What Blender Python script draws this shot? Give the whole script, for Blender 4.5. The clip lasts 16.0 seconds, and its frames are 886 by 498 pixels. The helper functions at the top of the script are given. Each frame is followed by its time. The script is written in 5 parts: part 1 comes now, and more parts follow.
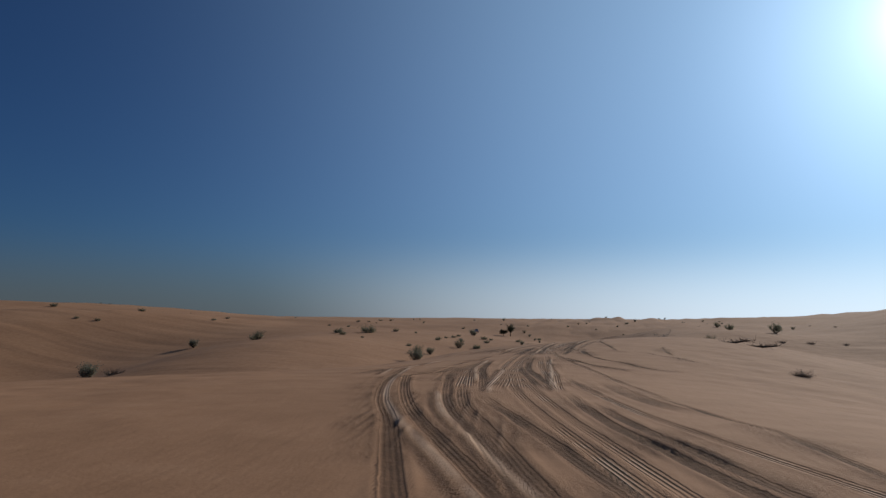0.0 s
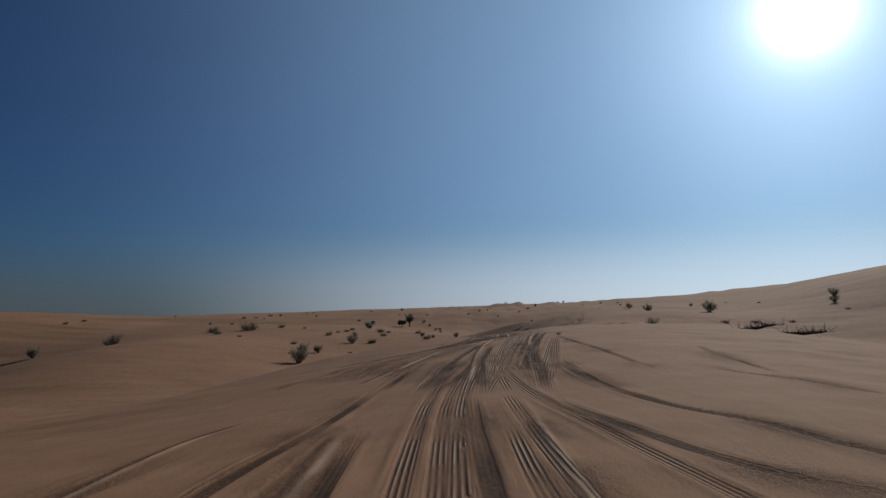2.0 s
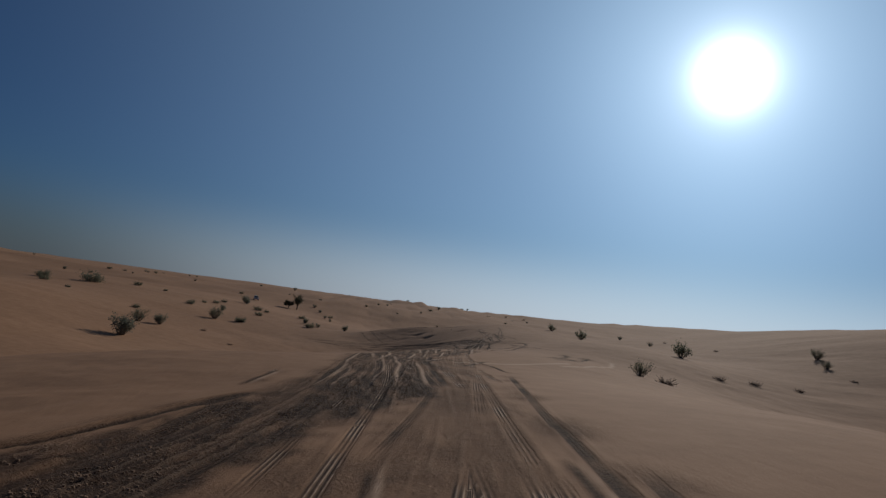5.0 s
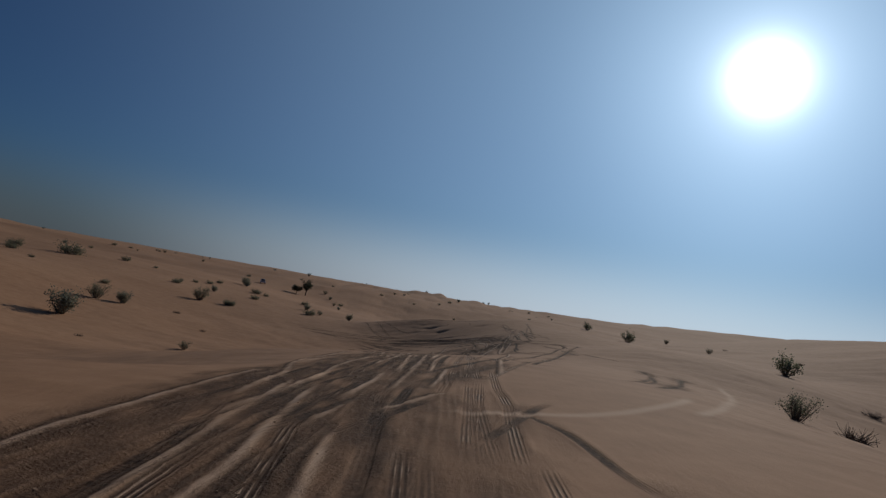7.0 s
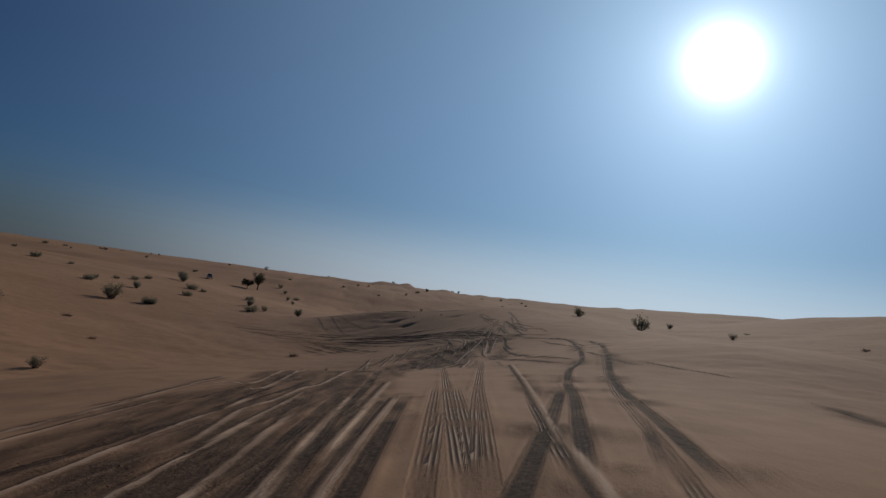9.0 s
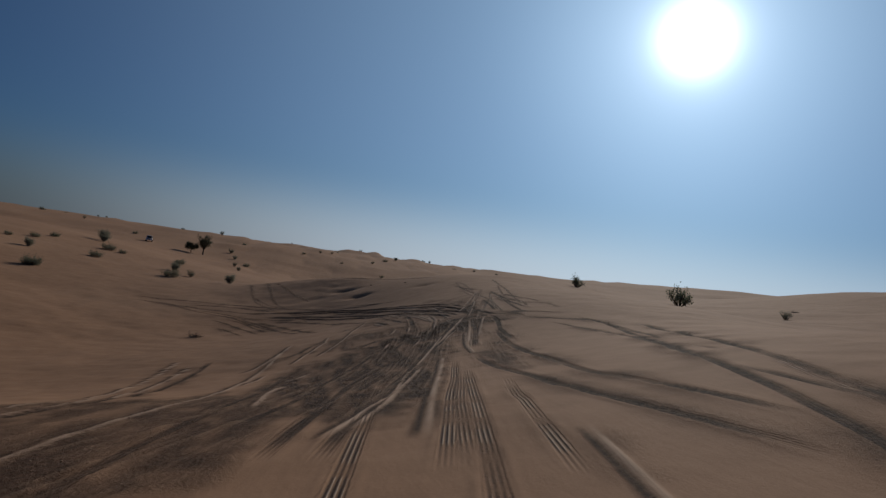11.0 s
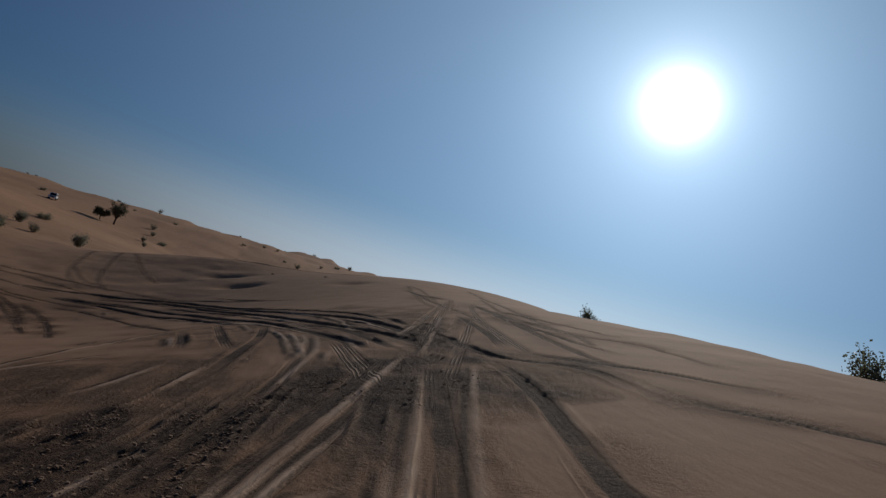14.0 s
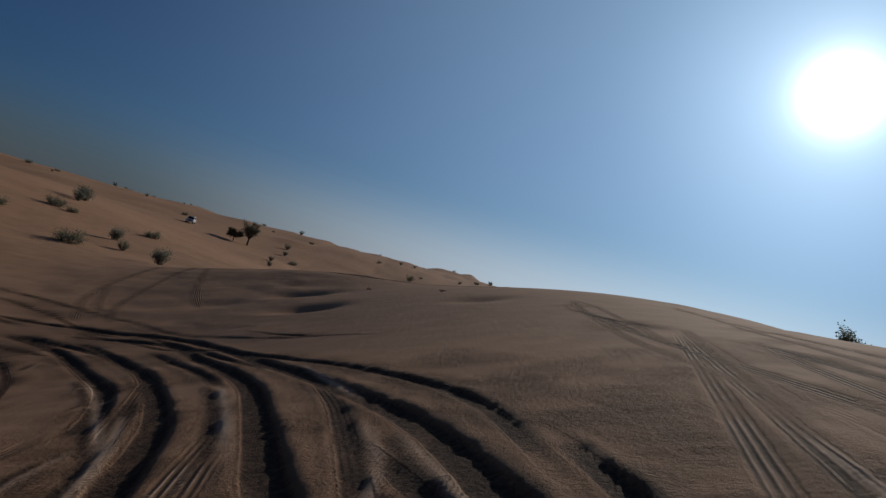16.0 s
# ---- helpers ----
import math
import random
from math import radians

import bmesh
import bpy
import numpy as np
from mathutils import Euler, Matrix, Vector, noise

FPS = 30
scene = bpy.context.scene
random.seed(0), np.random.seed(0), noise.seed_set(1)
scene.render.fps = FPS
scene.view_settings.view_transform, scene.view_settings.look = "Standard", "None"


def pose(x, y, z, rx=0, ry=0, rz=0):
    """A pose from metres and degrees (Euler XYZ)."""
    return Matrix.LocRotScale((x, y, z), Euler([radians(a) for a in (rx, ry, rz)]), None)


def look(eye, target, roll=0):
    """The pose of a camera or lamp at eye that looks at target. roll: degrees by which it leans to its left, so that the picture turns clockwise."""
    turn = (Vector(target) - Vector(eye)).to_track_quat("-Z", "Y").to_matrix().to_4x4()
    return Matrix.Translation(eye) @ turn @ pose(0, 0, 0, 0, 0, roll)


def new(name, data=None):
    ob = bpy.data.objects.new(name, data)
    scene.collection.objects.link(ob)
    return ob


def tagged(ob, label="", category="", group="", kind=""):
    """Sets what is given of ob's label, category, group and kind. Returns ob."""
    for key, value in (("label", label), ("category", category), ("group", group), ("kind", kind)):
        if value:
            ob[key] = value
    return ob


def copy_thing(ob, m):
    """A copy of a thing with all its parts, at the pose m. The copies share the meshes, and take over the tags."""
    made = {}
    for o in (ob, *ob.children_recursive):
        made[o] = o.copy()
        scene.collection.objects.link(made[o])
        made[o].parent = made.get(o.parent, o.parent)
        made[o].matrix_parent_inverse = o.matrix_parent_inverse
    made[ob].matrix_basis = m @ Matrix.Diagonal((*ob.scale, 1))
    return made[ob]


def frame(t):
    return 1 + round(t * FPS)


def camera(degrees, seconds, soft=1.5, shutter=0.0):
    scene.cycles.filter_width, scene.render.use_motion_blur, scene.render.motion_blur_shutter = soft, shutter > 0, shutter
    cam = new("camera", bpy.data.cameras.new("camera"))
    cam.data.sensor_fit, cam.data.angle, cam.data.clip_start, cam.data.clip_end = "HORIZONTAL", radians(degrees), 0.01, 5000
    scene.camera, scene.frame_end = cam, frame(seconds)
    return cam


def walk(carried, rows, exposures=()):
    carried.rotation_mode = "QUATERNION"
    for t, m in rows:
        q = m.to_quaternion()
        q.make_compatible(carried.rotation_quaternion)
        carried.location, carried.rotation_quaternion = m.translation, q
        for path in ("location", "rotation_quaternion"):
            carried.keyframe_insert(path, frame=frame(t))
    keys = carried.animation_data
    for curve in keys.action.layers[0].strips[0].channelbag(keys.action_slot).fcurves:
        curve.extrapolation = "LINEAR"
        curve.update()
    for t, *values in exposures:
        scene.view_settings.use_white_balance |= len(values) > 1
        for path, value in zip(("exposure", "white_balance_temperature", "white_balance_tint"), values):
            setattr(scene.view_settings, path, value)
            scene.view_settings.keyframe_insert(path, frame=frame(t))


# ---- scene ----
cam = camera(66.0, 16.0, soft=1.4)
PATH = [
    # seconds, x, y, z, tilt, roll, heading
    (0.0, -0.00, -0.00, 0.00, 95.79, -0.51, 10.79),
    (0.5, -0.76, 5.40, -0.01, 95.58, 0.37, 9.15),
    (1.0, -1.33, 10.95, -0.05, 95.27, 1.45, 6.87),
    (1.5, -1.91, 16.06, -0.18, 95.00, 1.57, 4.58),
    (2.0, -1.97, 21.71, -0.12, 94.90, 1.85, 2.33),
    (2.5, -1.96, 27.48, -0.22, 94.66, 2.28, 1.15),
    (3.0, -2.17, 32.80, -0.51, 95.47, 1.75, -1.13),
    (3.5, -2.48, 37.74, -0.19, 96.97, 0.48, -3.61),
    (4.0, -2.48, 42.61, -0.13, 96.56, -1.96, -5.28),
    (4.2, -2.34, 44.60, -0.06, 96.21, -2.93, -5.84),
    (6.3, 0.80, 66.07, -0.55, 93.97, -13.05, -4.40),
    (6.5, 0.99, 68.16, -0.60, 94.31, -13.06, -4.54),
    (7.0, 1.57, 73.29, -0.69, 94.15, -9.94, -4.23),
    (7.5, 2.01, 78.39, -0.98, 92.76, -7.14, -3.61),
    (8.0, 2.37, 83.08, -1.14, 93.41, -7.93, -4.04),
    (8.5, 3.13, 88.61, -1.25, 93.50, -8.17, -5.28),
    (9.0, 3.82, 94.18, -1.24, 93.77, -7.78, -6.89),
    (9.2, 4.11, 96.39, -1.23, 93.63, -7.02, -7.34),
    (11.3, 8.04, 119.38, -2.52, 90.88, -9.63, -10.31),
    (11.5, 8.50, 121.34, -2.74, 90.45, -10.83, -11.10),
    (12.0, 9.73, 126.34, -3.03, 92.78, -10.28, -12.07),
    (12.5, 10.88, 131.62, -3.27, 92.57, -10.64, -11.37),
    (13.0, 11.79, 136.75, -3.61, 92.99, -13.39, -11.24),
    (13.5, 12.63, 141.51, -3.77, 93.76, -16.53, -11.68),
    (14.0, 13.57, 145.76, -3.81, 94.71, -16.81, -12.94),
    (14.5, 14.47, 150.09, -3.79, 95.75, -18.34, -13.60),
    (15.0, 15.15, 153.63, -3.80, 96.12, -18.70, -13.57),
    (15.5, 15.54, 158.50, -3.66, 94.86, -16.60, -8.71),
    (16.0, 15.66, 162.72, -3.78, 92.54, -15.22, -0.54),
]
walk(cam, [(t, pose(x, y, z, rx, ry, rz)) for t, x, y, z, rx, ry, rz in PATH],
     exposures=[(0.0, 0.28), (0.5, 0.19), (1.0, 0.05), (2.0, -0.10), (3.0, -0.28), (4.0, -0.32), (8.0, -0.30), (12.0, -0.30), (16.0, -0.18)])

# ---- sky, sun ----
SUN_AZ, SUN_EL = radians(27.1), radians(20.6)
SUN_WAY = Vector((math.sin(SUN_AZ) * math.cos(SUN_EL), math.cos(SUN_AZ) * math.cos(SUN_EL), math.sin(SUN_EL)))

world = bpy.data.worlds.new("desert_sky")
scene.world = world
world.use_nodes = True
wt = world.node_tree
wt.nodes.clear()


def wnode(kind, operation=""):
    n = wt.nodes.new(kind)
    if operation:
        n.operation = operation
    return n


sky = wnode("ShaderNodeTexSky")
sky.sky_type = "NISHITA"
sky.sun_disc = False
sky.sun_elevation = SUN_EL
sky.sun_rotation = SUN_AZ
sky.altitude = 100
sky.air_density = 1.0
sky.dust_density = 0.35
sky.ozone_density = 4.0
# the dusty aureole round the sun
coord = wnode("ShaderNodeTexCoord")
dot = wnode("ShaderNodeVectorMath", operation="DOT_PRODUCT")
dot.inputs[1].default_value = SUN_WAY
wt.links.new(coord.outputs["Generated"], dot.inputs[0])
near_sun = wnode("ShaderNodeMath", operation="MAXIMUM")
near_sun.inputs[1].default_value = 0.0
wt.links.new(dot.outputs["Value"], near_sun.inputs[0])
# near the disc the glare is white, further out it takes the blue of the air
glares = []
for colour, lobes in (((0.86, 0.95, 1.0, 1), ((1500.0, 2.8), (420.0, 0.5), (70.0, 0.22))), ((0.49, 0.75, 1.0, 1), ((50.0, 0.25), (5.0, 0.45)))):
    total = None
    for power, gain in lobes:
        p = wnode("ShaderNodeMath", operation="POWER")
        p.inputs[1].default_value = power
        wt.links.new(near_sun.outputs[0], p.inputs[0])
        g = wnode("ShaderNodeMath", operation="MULTIPLY")
        g.inputs[1].default_value = gain
        wt.links.new(p.outputs[0], g.inputs[0])
        if total is None:
            total = g
        else:
            a = wnode("ShaderNodeMath", operation="ADD")
            wt.links.new(total.outputs[0], a.inputs[0])
            wt.links.new(g.outputs[0], a.inputs[1])
            total = a
    glow = wnode("ShaderNodeBackground")
    glow.inputs["Color"].default_value = colour
    wt.links.new(total.outputs[0], glow.inputs["Strength"])
    glares.append(glow)
back = wnode("ShaderNodeBackground")
back.inputs["Strength"].default_value = 0.0195
# dust haze low over the horizon
height = wnode("ShaderNodeSeparateXYZ")
wt.links.new(coord.outputs["Generated"], height.inputs[0])
low = wnode("ShaderNodeMapRange")
low.interpolation_type = "SMOOTHERSTEP"
low.inputs["From Min"].default_value = -0.02
low.inputs["From Max"].default_value = 0.14
low.inputs["To Min"].default_value = 0.6
low.inputs["To Max"].default_value = 0.0
wt.links.new(height.outputs["Z"], low.inputs["Value"])
tint = wnode("ShaderNodeMix")
tint.data_type, tint.blend_type = "RGBA", "MULTIPLY"
tint.inputs[0].default_value = 1.0
tint.inputs[7].default_value = (0.55, 0.90, 1.39, 1)
wt.links.new(sky.outputs[0], tint.inputs[6])
haze = wnode("ShaderNodeMix")
haze.data_type = "RGBA"
sunward = wnode("ShaderNodeMapRange")
sunward.interpolation_type = "SMOOTHSTEP"
sunward.inputs["From Min"].default_value = 0.55
sunward.inputs["From Max"].default_value = 1.0
sunward.inputs["To Min"].default_value = 0.75
sunward.inputs["To Max"].default_value = 6.6
wt.links.new(dot.outputs["Value"], sunward.inputs["Value"])
dust = wnode("ShaderNodeVectorMath", operation="SCALE")
dust.inputs[0].default_value = (4.8, 4.9, 5.4)
wt.links.new(sunward.outputs["Result"], dust.inputs["Scale"])
wt.links.new(dust.outputs["Vector"], haze.inputs[7])
wt.links.new(low.outputs["Result"], haze.inputs[0])
wt.links.new(tint.outputs[2], haze.inputs[6])
wt.links.new(haze.outputs[2], back.inputs["Color"])
both = back
for glow in glares:
    joined = wnode("ShaderNodeAddShader")
    wt.links.new(both.outputs[0], joined.inputs[0])
    wt.links.new(glow.outputs[0], joined.inputs[1])
    both = joined
wout = wnode("ShaderNodeOutputWorld")
wt.links.new(both.outputs[0], wout.inputs["Surface"])

sun = new("sun", bpy.data.lights.new("sun", "SUN"))
sun.data.energy = 2.5
sun.data.angle = radians(0.6)
sun.data.color = (1.0, 0.93, 0.82)
sun.matrix_world = look((0, 0, 0), tuple(-SUN_WAY))


# ---- materials ----
def material(name):
    m = bpy.data.materials.new(name)
    m.use_nodes = True
    t = m.node_tree
    return m, t, t.nodes["Principled BSDF"]


def link(t, a, b):
    t.links.new(a, b)


def noise_node(t, scale, detail=4.0, rough=0.55, vec=None):
    n = t.nodes.new("ShaderNodeTexNoise")
    n.inputs["Scale"].default_value = scale
    n.inputs["Detail"].default_value = detail
    n.inputs["Roughness"].default_value = rough
    if vec is not None:
        link(t, vec, n.inputs["Vector"])
    return n


def ramp_node(t, fac, stops):
    r = t.nodes.new("ShaderNodeValToRGB")
    e = r.color_ramp.elements
    while len(e) < len(stops):
        e.new(0.5)
    for el, (pos, col) in zip(e, stops):
        el.position, el.color = pos, (*col, 1)
    link(t, fac, r.inputs[0])
    return r


def mix_node(t, fac, a, b, mode="MIX"):
    m = t.nodes.new("ShaderNodeMix")
    m.data_type, m.blend_type = "RGBA", mode
    if hasattr(fac, "is_linked"):
        link(t, fac, m.inputs[0])
    else:
        m.inputs[0].default_value = fac
    for src, slot in ((a, m.inputs[6]), (b, m.inputs[7])):
        if hasattr(src, "is_linked"):
            link(t, src, slot)
        else:
            slot.default_value = (*src, 1)
    return m.outputs[2]


def sand_material():
    m, t, b = material("desert_sand")
    pos = t.nodes.new("ShaderNodeNewGeometry").outputs["Position"]
    broad = noise_node(t, 0.035, 5, 0.6, pos)
    mid = noise_node(t, 0.9, 6, 0.65, pos)
    grain = noise_node(t, 38.0, 3, 0.7, pos)
    c1 = ramp_node(t, broad.outputs[0], [(0.32, (0.349, 0.188, 0.102)), (0.5, (0.414, 0.229, 0.128)), (0.68, (0.474, 0.275, 0.159))])
    c2 = ramp_node(t, mid.outputs[0], [(0.28, (0.310, 0.168, 0.090)), (0.5, (0.424, 0.233, 0.130)), (0.72, (0.520, 0.305, 0.179))])
    col = mix_node(t, 0.45, c1.outputs[0], c2.outputs[0])
    c3 = ramp_node(t, grain.outputs[0], [(0.3, (0.80, 0.78, 0.76)), (0.7, (1.0, 1.0, 1.0))])
    col = mix_node(t, 0.6, col, c3.outputs[0], "MULTIPLY")
    # turned-up damp sand in the wheel tracks, and shade painted beside the crests
    churn_shade = t.nodes.new("ShaderNodeAttribute")
    churn_shade.attribute_name = "churn_shade"
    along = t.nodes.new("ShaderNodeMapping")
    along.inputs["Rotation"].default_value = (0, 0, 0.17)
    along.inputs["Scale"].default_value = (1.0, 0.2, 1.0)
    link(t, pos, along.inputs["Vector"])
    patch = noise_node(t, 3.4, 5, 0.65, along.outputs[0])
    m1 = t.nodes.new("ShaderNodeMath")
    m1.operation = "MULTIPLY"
    darkened = t.nodes.new("ShaderNodeMath")
    darkened.operation = "MULTIPLY"
    darkened.use_clamp = True
    darkened.inputs[1].default_value = 1.35
    link(t, churn_shade.outputs["Fac"], darkened.inputs[0])
    link(t, darkened.outputs[0], m1.inputs[0])
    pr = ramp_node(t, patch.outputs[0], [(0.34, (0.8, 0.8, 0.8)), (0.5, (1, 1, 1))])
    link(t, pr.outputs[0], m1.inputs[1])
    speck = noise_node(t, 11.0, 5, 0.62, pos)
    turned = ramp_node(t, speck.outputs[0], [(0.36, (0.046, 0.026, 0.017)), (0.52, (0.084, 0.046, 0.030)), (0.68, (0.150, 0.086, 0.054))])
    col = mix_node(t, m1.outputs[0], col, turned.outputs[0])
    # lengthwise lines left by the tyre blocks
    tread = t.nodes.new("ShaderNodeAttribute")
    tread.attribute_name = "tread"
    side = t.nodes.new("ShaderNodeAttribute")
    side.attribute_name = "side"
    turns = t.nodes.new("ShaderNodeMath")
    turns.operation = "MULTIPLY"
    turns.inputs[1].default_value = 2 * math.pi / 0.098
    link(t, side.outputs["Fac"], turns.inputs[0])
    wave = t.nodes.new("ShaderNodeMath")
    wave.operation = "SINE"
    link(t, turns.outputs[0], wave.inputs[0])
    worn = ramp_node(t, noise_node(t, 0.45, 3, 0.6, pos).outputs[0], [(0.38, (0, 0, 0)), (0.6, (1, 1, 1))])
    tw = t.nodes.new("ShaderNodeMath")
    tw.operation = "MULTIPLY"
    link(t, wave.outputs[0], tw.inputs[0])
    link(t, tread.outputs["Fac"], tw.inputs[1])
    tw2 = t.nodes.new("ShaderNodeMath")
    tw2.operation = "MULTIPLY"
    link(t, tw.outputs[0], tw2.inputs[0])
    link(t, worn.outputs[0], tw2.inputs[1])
    # light and shade of the tread painted in: pale rib tops, dark grooves
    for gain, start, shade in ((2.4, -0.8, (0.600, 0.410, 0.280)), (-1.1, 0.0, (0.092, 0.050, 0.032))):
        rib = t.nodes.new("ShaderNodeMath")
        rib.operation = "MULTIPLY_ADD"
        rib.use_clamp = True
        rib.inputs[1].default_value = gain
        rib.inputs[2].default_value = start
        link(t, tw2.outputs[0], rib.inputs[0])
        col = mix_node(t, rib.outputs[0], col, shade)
    # dry crust, painted paler still for the low sun on the crest tops
    crust_lit = t.nodes.new("ShaderNodeAttribute")
    crust_lit.attribute_name = "crust_lit"
    dry = t.nodes.new("ShaderNodeMath")
    dry.operation = "MULTIPLY"
    dry.inputs[1].default_value = 0.95
    link(t, crust_lit.outputs["Fac"], dry.inputs[0])
    col = mix_node(t, dry.outputs[0], col, (0.580, 0.395, 0.270))
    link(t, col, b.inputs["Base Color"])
    b.inputs["Roughness"].default_value = 0.94
    b.inputs["Specular IOR Level"].default_value = 0.1
    # wind ripples and grains
    mp = t.nodes.new("ShaderNodeMapping")
    mp.inputs["Rotation"].default_value = (0, 0, 0.55)
    mp.inputs["Scale"].default_value = (1.0, 0.22, 1.0)
    link(t, pos, mp.inputs["Vector"])
    rip = noise_node(t, 5.5, 3, 0.5, mp.outputs[0])
    lump = noise_node(t, 16.0, 5, 0.7, pos)
    lm = t.nodes.new("ShaderNodeMath")
    lm.operation = "MULTIPLY"
    link(t, lump.outputs[0], lm.inputs[0])
    ca = t.nodes.new("ShaderNodeMath")
    ca.operation = "MULTIPLY_ADD"
    ca.inputs[1].default_value = 3.2
    ca.inputs[2].default_value = 0.12
    link(t, churn_shade.outputs["Fac"], ca.inputs[0])
    link(t, ca.outputs[0], lm.inputs[1])
    bu1 = t.nodes.new("ShaderNodeBump")
    bu1.inputs["Strength"].default_value = 0.3
    bu1.inputs["Distance"].default_value = 0.03
    link(t, rip.outputs[0], bu1.inputs["Height"])
    bu2 = t.nodes.new("ShaderNodeBump")
    bu2.inputs["Strength"].default_value = 0.9
    bu2.inputs["Distance"].default_value = 0.05
    link(t, lm.outputs[0], bu2.inputs["Height"])
    link(t, bu1.outputs[0], bu2.inputs["Normal"])
    bu3 = t.nodes.new("ShaderNodeBump")
    bu3.inputs["Strength"].default_value = 0.9
    bu3.inputs["Distance"].default_value = 0.018
    link(t, tw2.outputs[0], bu3.inputs["Height"])
    link(t, bu2.outputs[0], bu3.inputs["Normal"])
    # the sharp lips of sand along each wheel track
    rim = t.nodes.new("ShaderNodeAttribute")
    rim.attribute_name = "rim"
    lip = t.nodes.new("ShaderNodeFloatCurve")
    reach = t.nodes.new("ShaderNodeMath")
    reach.operation = "ABSOLUTE"
    link(t, side.outputs["Fac"], reach.inputs[0])
    wob = t.nodes.new("ShaderNodeMath")
    wob.operation = "MULTIPLY_ADD"
    wob.inputs[1].default_value = 0.07
    link(t, noise_node(t, 4.0, 4, 0.6, pos).outputs[0], wob.inputs[0])
    link(t, reach.outputs[0], wob.inputs[2])
    scaled = t.nodes.new("ShaderNodeMath")
    scaled.operation = "MULTIPLY"
    scaled.inputs[1].default_value = 2.5
    link(t, wob.outputs[0], scaled.inputs[0])
    link(t, scaled.outputs[0], lip.inputs["Value"])
    cv = lip.mapping.curves[0]
    cv.points[0].location = (0.0, 0.25)
    cv.points[1].location = (1.0, 0.2)
    for px, py in ((0.36, 0.2), (0.46, 0.15), (0.53, 0.9), (0.60, 0.55), (0.72, 0.25)):
        cv.points.new(px, py)
    lip.mapping.update()
    lw = t.nodes.new("ShaderNodeMath")
    lw.operation = "MULTIPLY"
    link(t, lip.outputs[0], lw.inputs[0])
    link(t, rim.outputs["Fac"], lw.inputs[1])
    bu4 = t.nodes.new("ShaderNodeBump")
    bu4.inputs["Strength"].default_value = 0.9
    bu4.inputs["Distance"].default_value = 0.022
    link(t, lw.outputs[0], bu4.inputs["Height"])
    link(t, bu3.outputs[0], bu4.inputs["Normal"])
    link(t, bu4.outputs[0], b.inputs["Normal"])
    return m


def plant_material(name, dark, light, rough=0.75, thin=0.0):
    m, t, b = material(name)
    geo = t.nodes.new("ShaderNodeNewGeometry")
    info = t.nodes.new("ShaderNodeObjectInfo")
    add = t.nodes.new("ShaderNodeMath")
    add.operation = "MULTIPLY_ADD"
    add.inputs[1].default_value = 0.35
    link(t, info.outputs["Random"], add.inputs[0])
    half = t.nodes.new("ShaderNodeMath")
    half.operation = "MULTIPLY"
    half.inputs[1].default_value = 0.65
    link(t, geo.outputs["Random Per Island"], half.inputs[0])
    link(t, half.outputs[0], add.inputs[2])
    r = ramp_node(t, add.outputs[0], [(0.0, dark), (1.0, light)])
    n = noise_node(t, 9.0, 4, 0.6, geo.outputs["Position"])
    v = ramp_node(t, n.outputs[0], [(0.3, (0.7, 0.7, 0.7)), (0.7, (1, 1, 1))])
    link(t, mix_node(t, 0.7, r.outputs[0], v.outputs[0], "MULTIPLY"), b.inputs["Base Color"])
    b.inputs["Roughness"].default_value = rough
    b.inputs["Specular IOR Level"].default_value = 0.25
    if thin:
        # light shining through the leaf
        through_leaf = t.nodes.new("ShaderNodeBsdfTranslucent")
        link(t, b.inputs["Base Color"].links[0].from_socket, through_leaf.inputs["Color"])
        blend = t.nodes.new("ShaderNodeMixShader")
        blend.inputs[0].default_value = thin
        link(t, b.outputs[0], blend.inputs[1])
        link(t, through_leaf.outputs[0], blend.inputs[2])
        link(t, blend.outputs[0], t.nodes["Material Output"].inputs["Surface"])
    return m


def plain_material(name, colour, rough=0.5, metal=0.0, spot=0.12):
    m, t, b = material(name)
    n = noise_node(t, 6.0, 5, 0.6, t.nodes.new("ShaderNodeNewGeometry").outputs["Position"])
    lo = tuple(c * (1 - spot) for c in colour)
    r = ramp_node(t, n.outputs[0], [(0.35, lo), (0.65, colour)])
    link(t, r.outputs[0], b.inputs["Base Color"])
    b.inputs["Roughness"].default_value = rough
    b.inputs["Metallic"].default_value = metal
    return m


SAND = sand_material()
CLOD = plant_material("sand_clod", (0.20, 0.122, 0.078), (0.38, 0.235, 0.145), 0.95)
LEAF_GREY = plant_material("grey_green_leaves", (0.150, 0.155, 0.115), (0.330, 0.325, 0.245), thin=0.45)
LEAF_TREE = plant_material("tree_leaves", (0.055, 0.060, 0.036), (0.140, 0.145, 0.090), thin=0.25)
LEAF_OLIVE = plant_material("olive_leaves", (0.125, 0.130, 0.088), (0.270, 0.270, 0.185), thin=0.45)
LEAF_BROAD = plant_material("waxy_broad_leaves", (0.110, 0.130, 0.080), (0.240, 0.260, 0.165), 0.55, 0.45)
TWIG = plant_material("weathered_twigs", (0.120, 0.092, 0.070), (0.260, 0.205, 0.155), 0.9)
DRY = plant_material("dry_straw_twigs", (0.120, 0.088, 0.060), (0.280, 0.215, 0.150), 0.9)
BARK = plant_material("tree_bark", (0.040, 0.030, 0.022), (0.090, 0.068, 0.050), 0.95)
DEADWOOD = plant_material("bleached_deadwood", (0.055, 0.040, 0.030), (0.150, 0.115, 0.085), 0.9)
CAR_PAINT = plain_material("white_car_paint", (0.80, 0.80, 0.79), 0.25, 0.0, 0.03)
CAR_GLASS = plain_material("dark_car_glass", (0.02, 0.025, 0.03), 0.08)
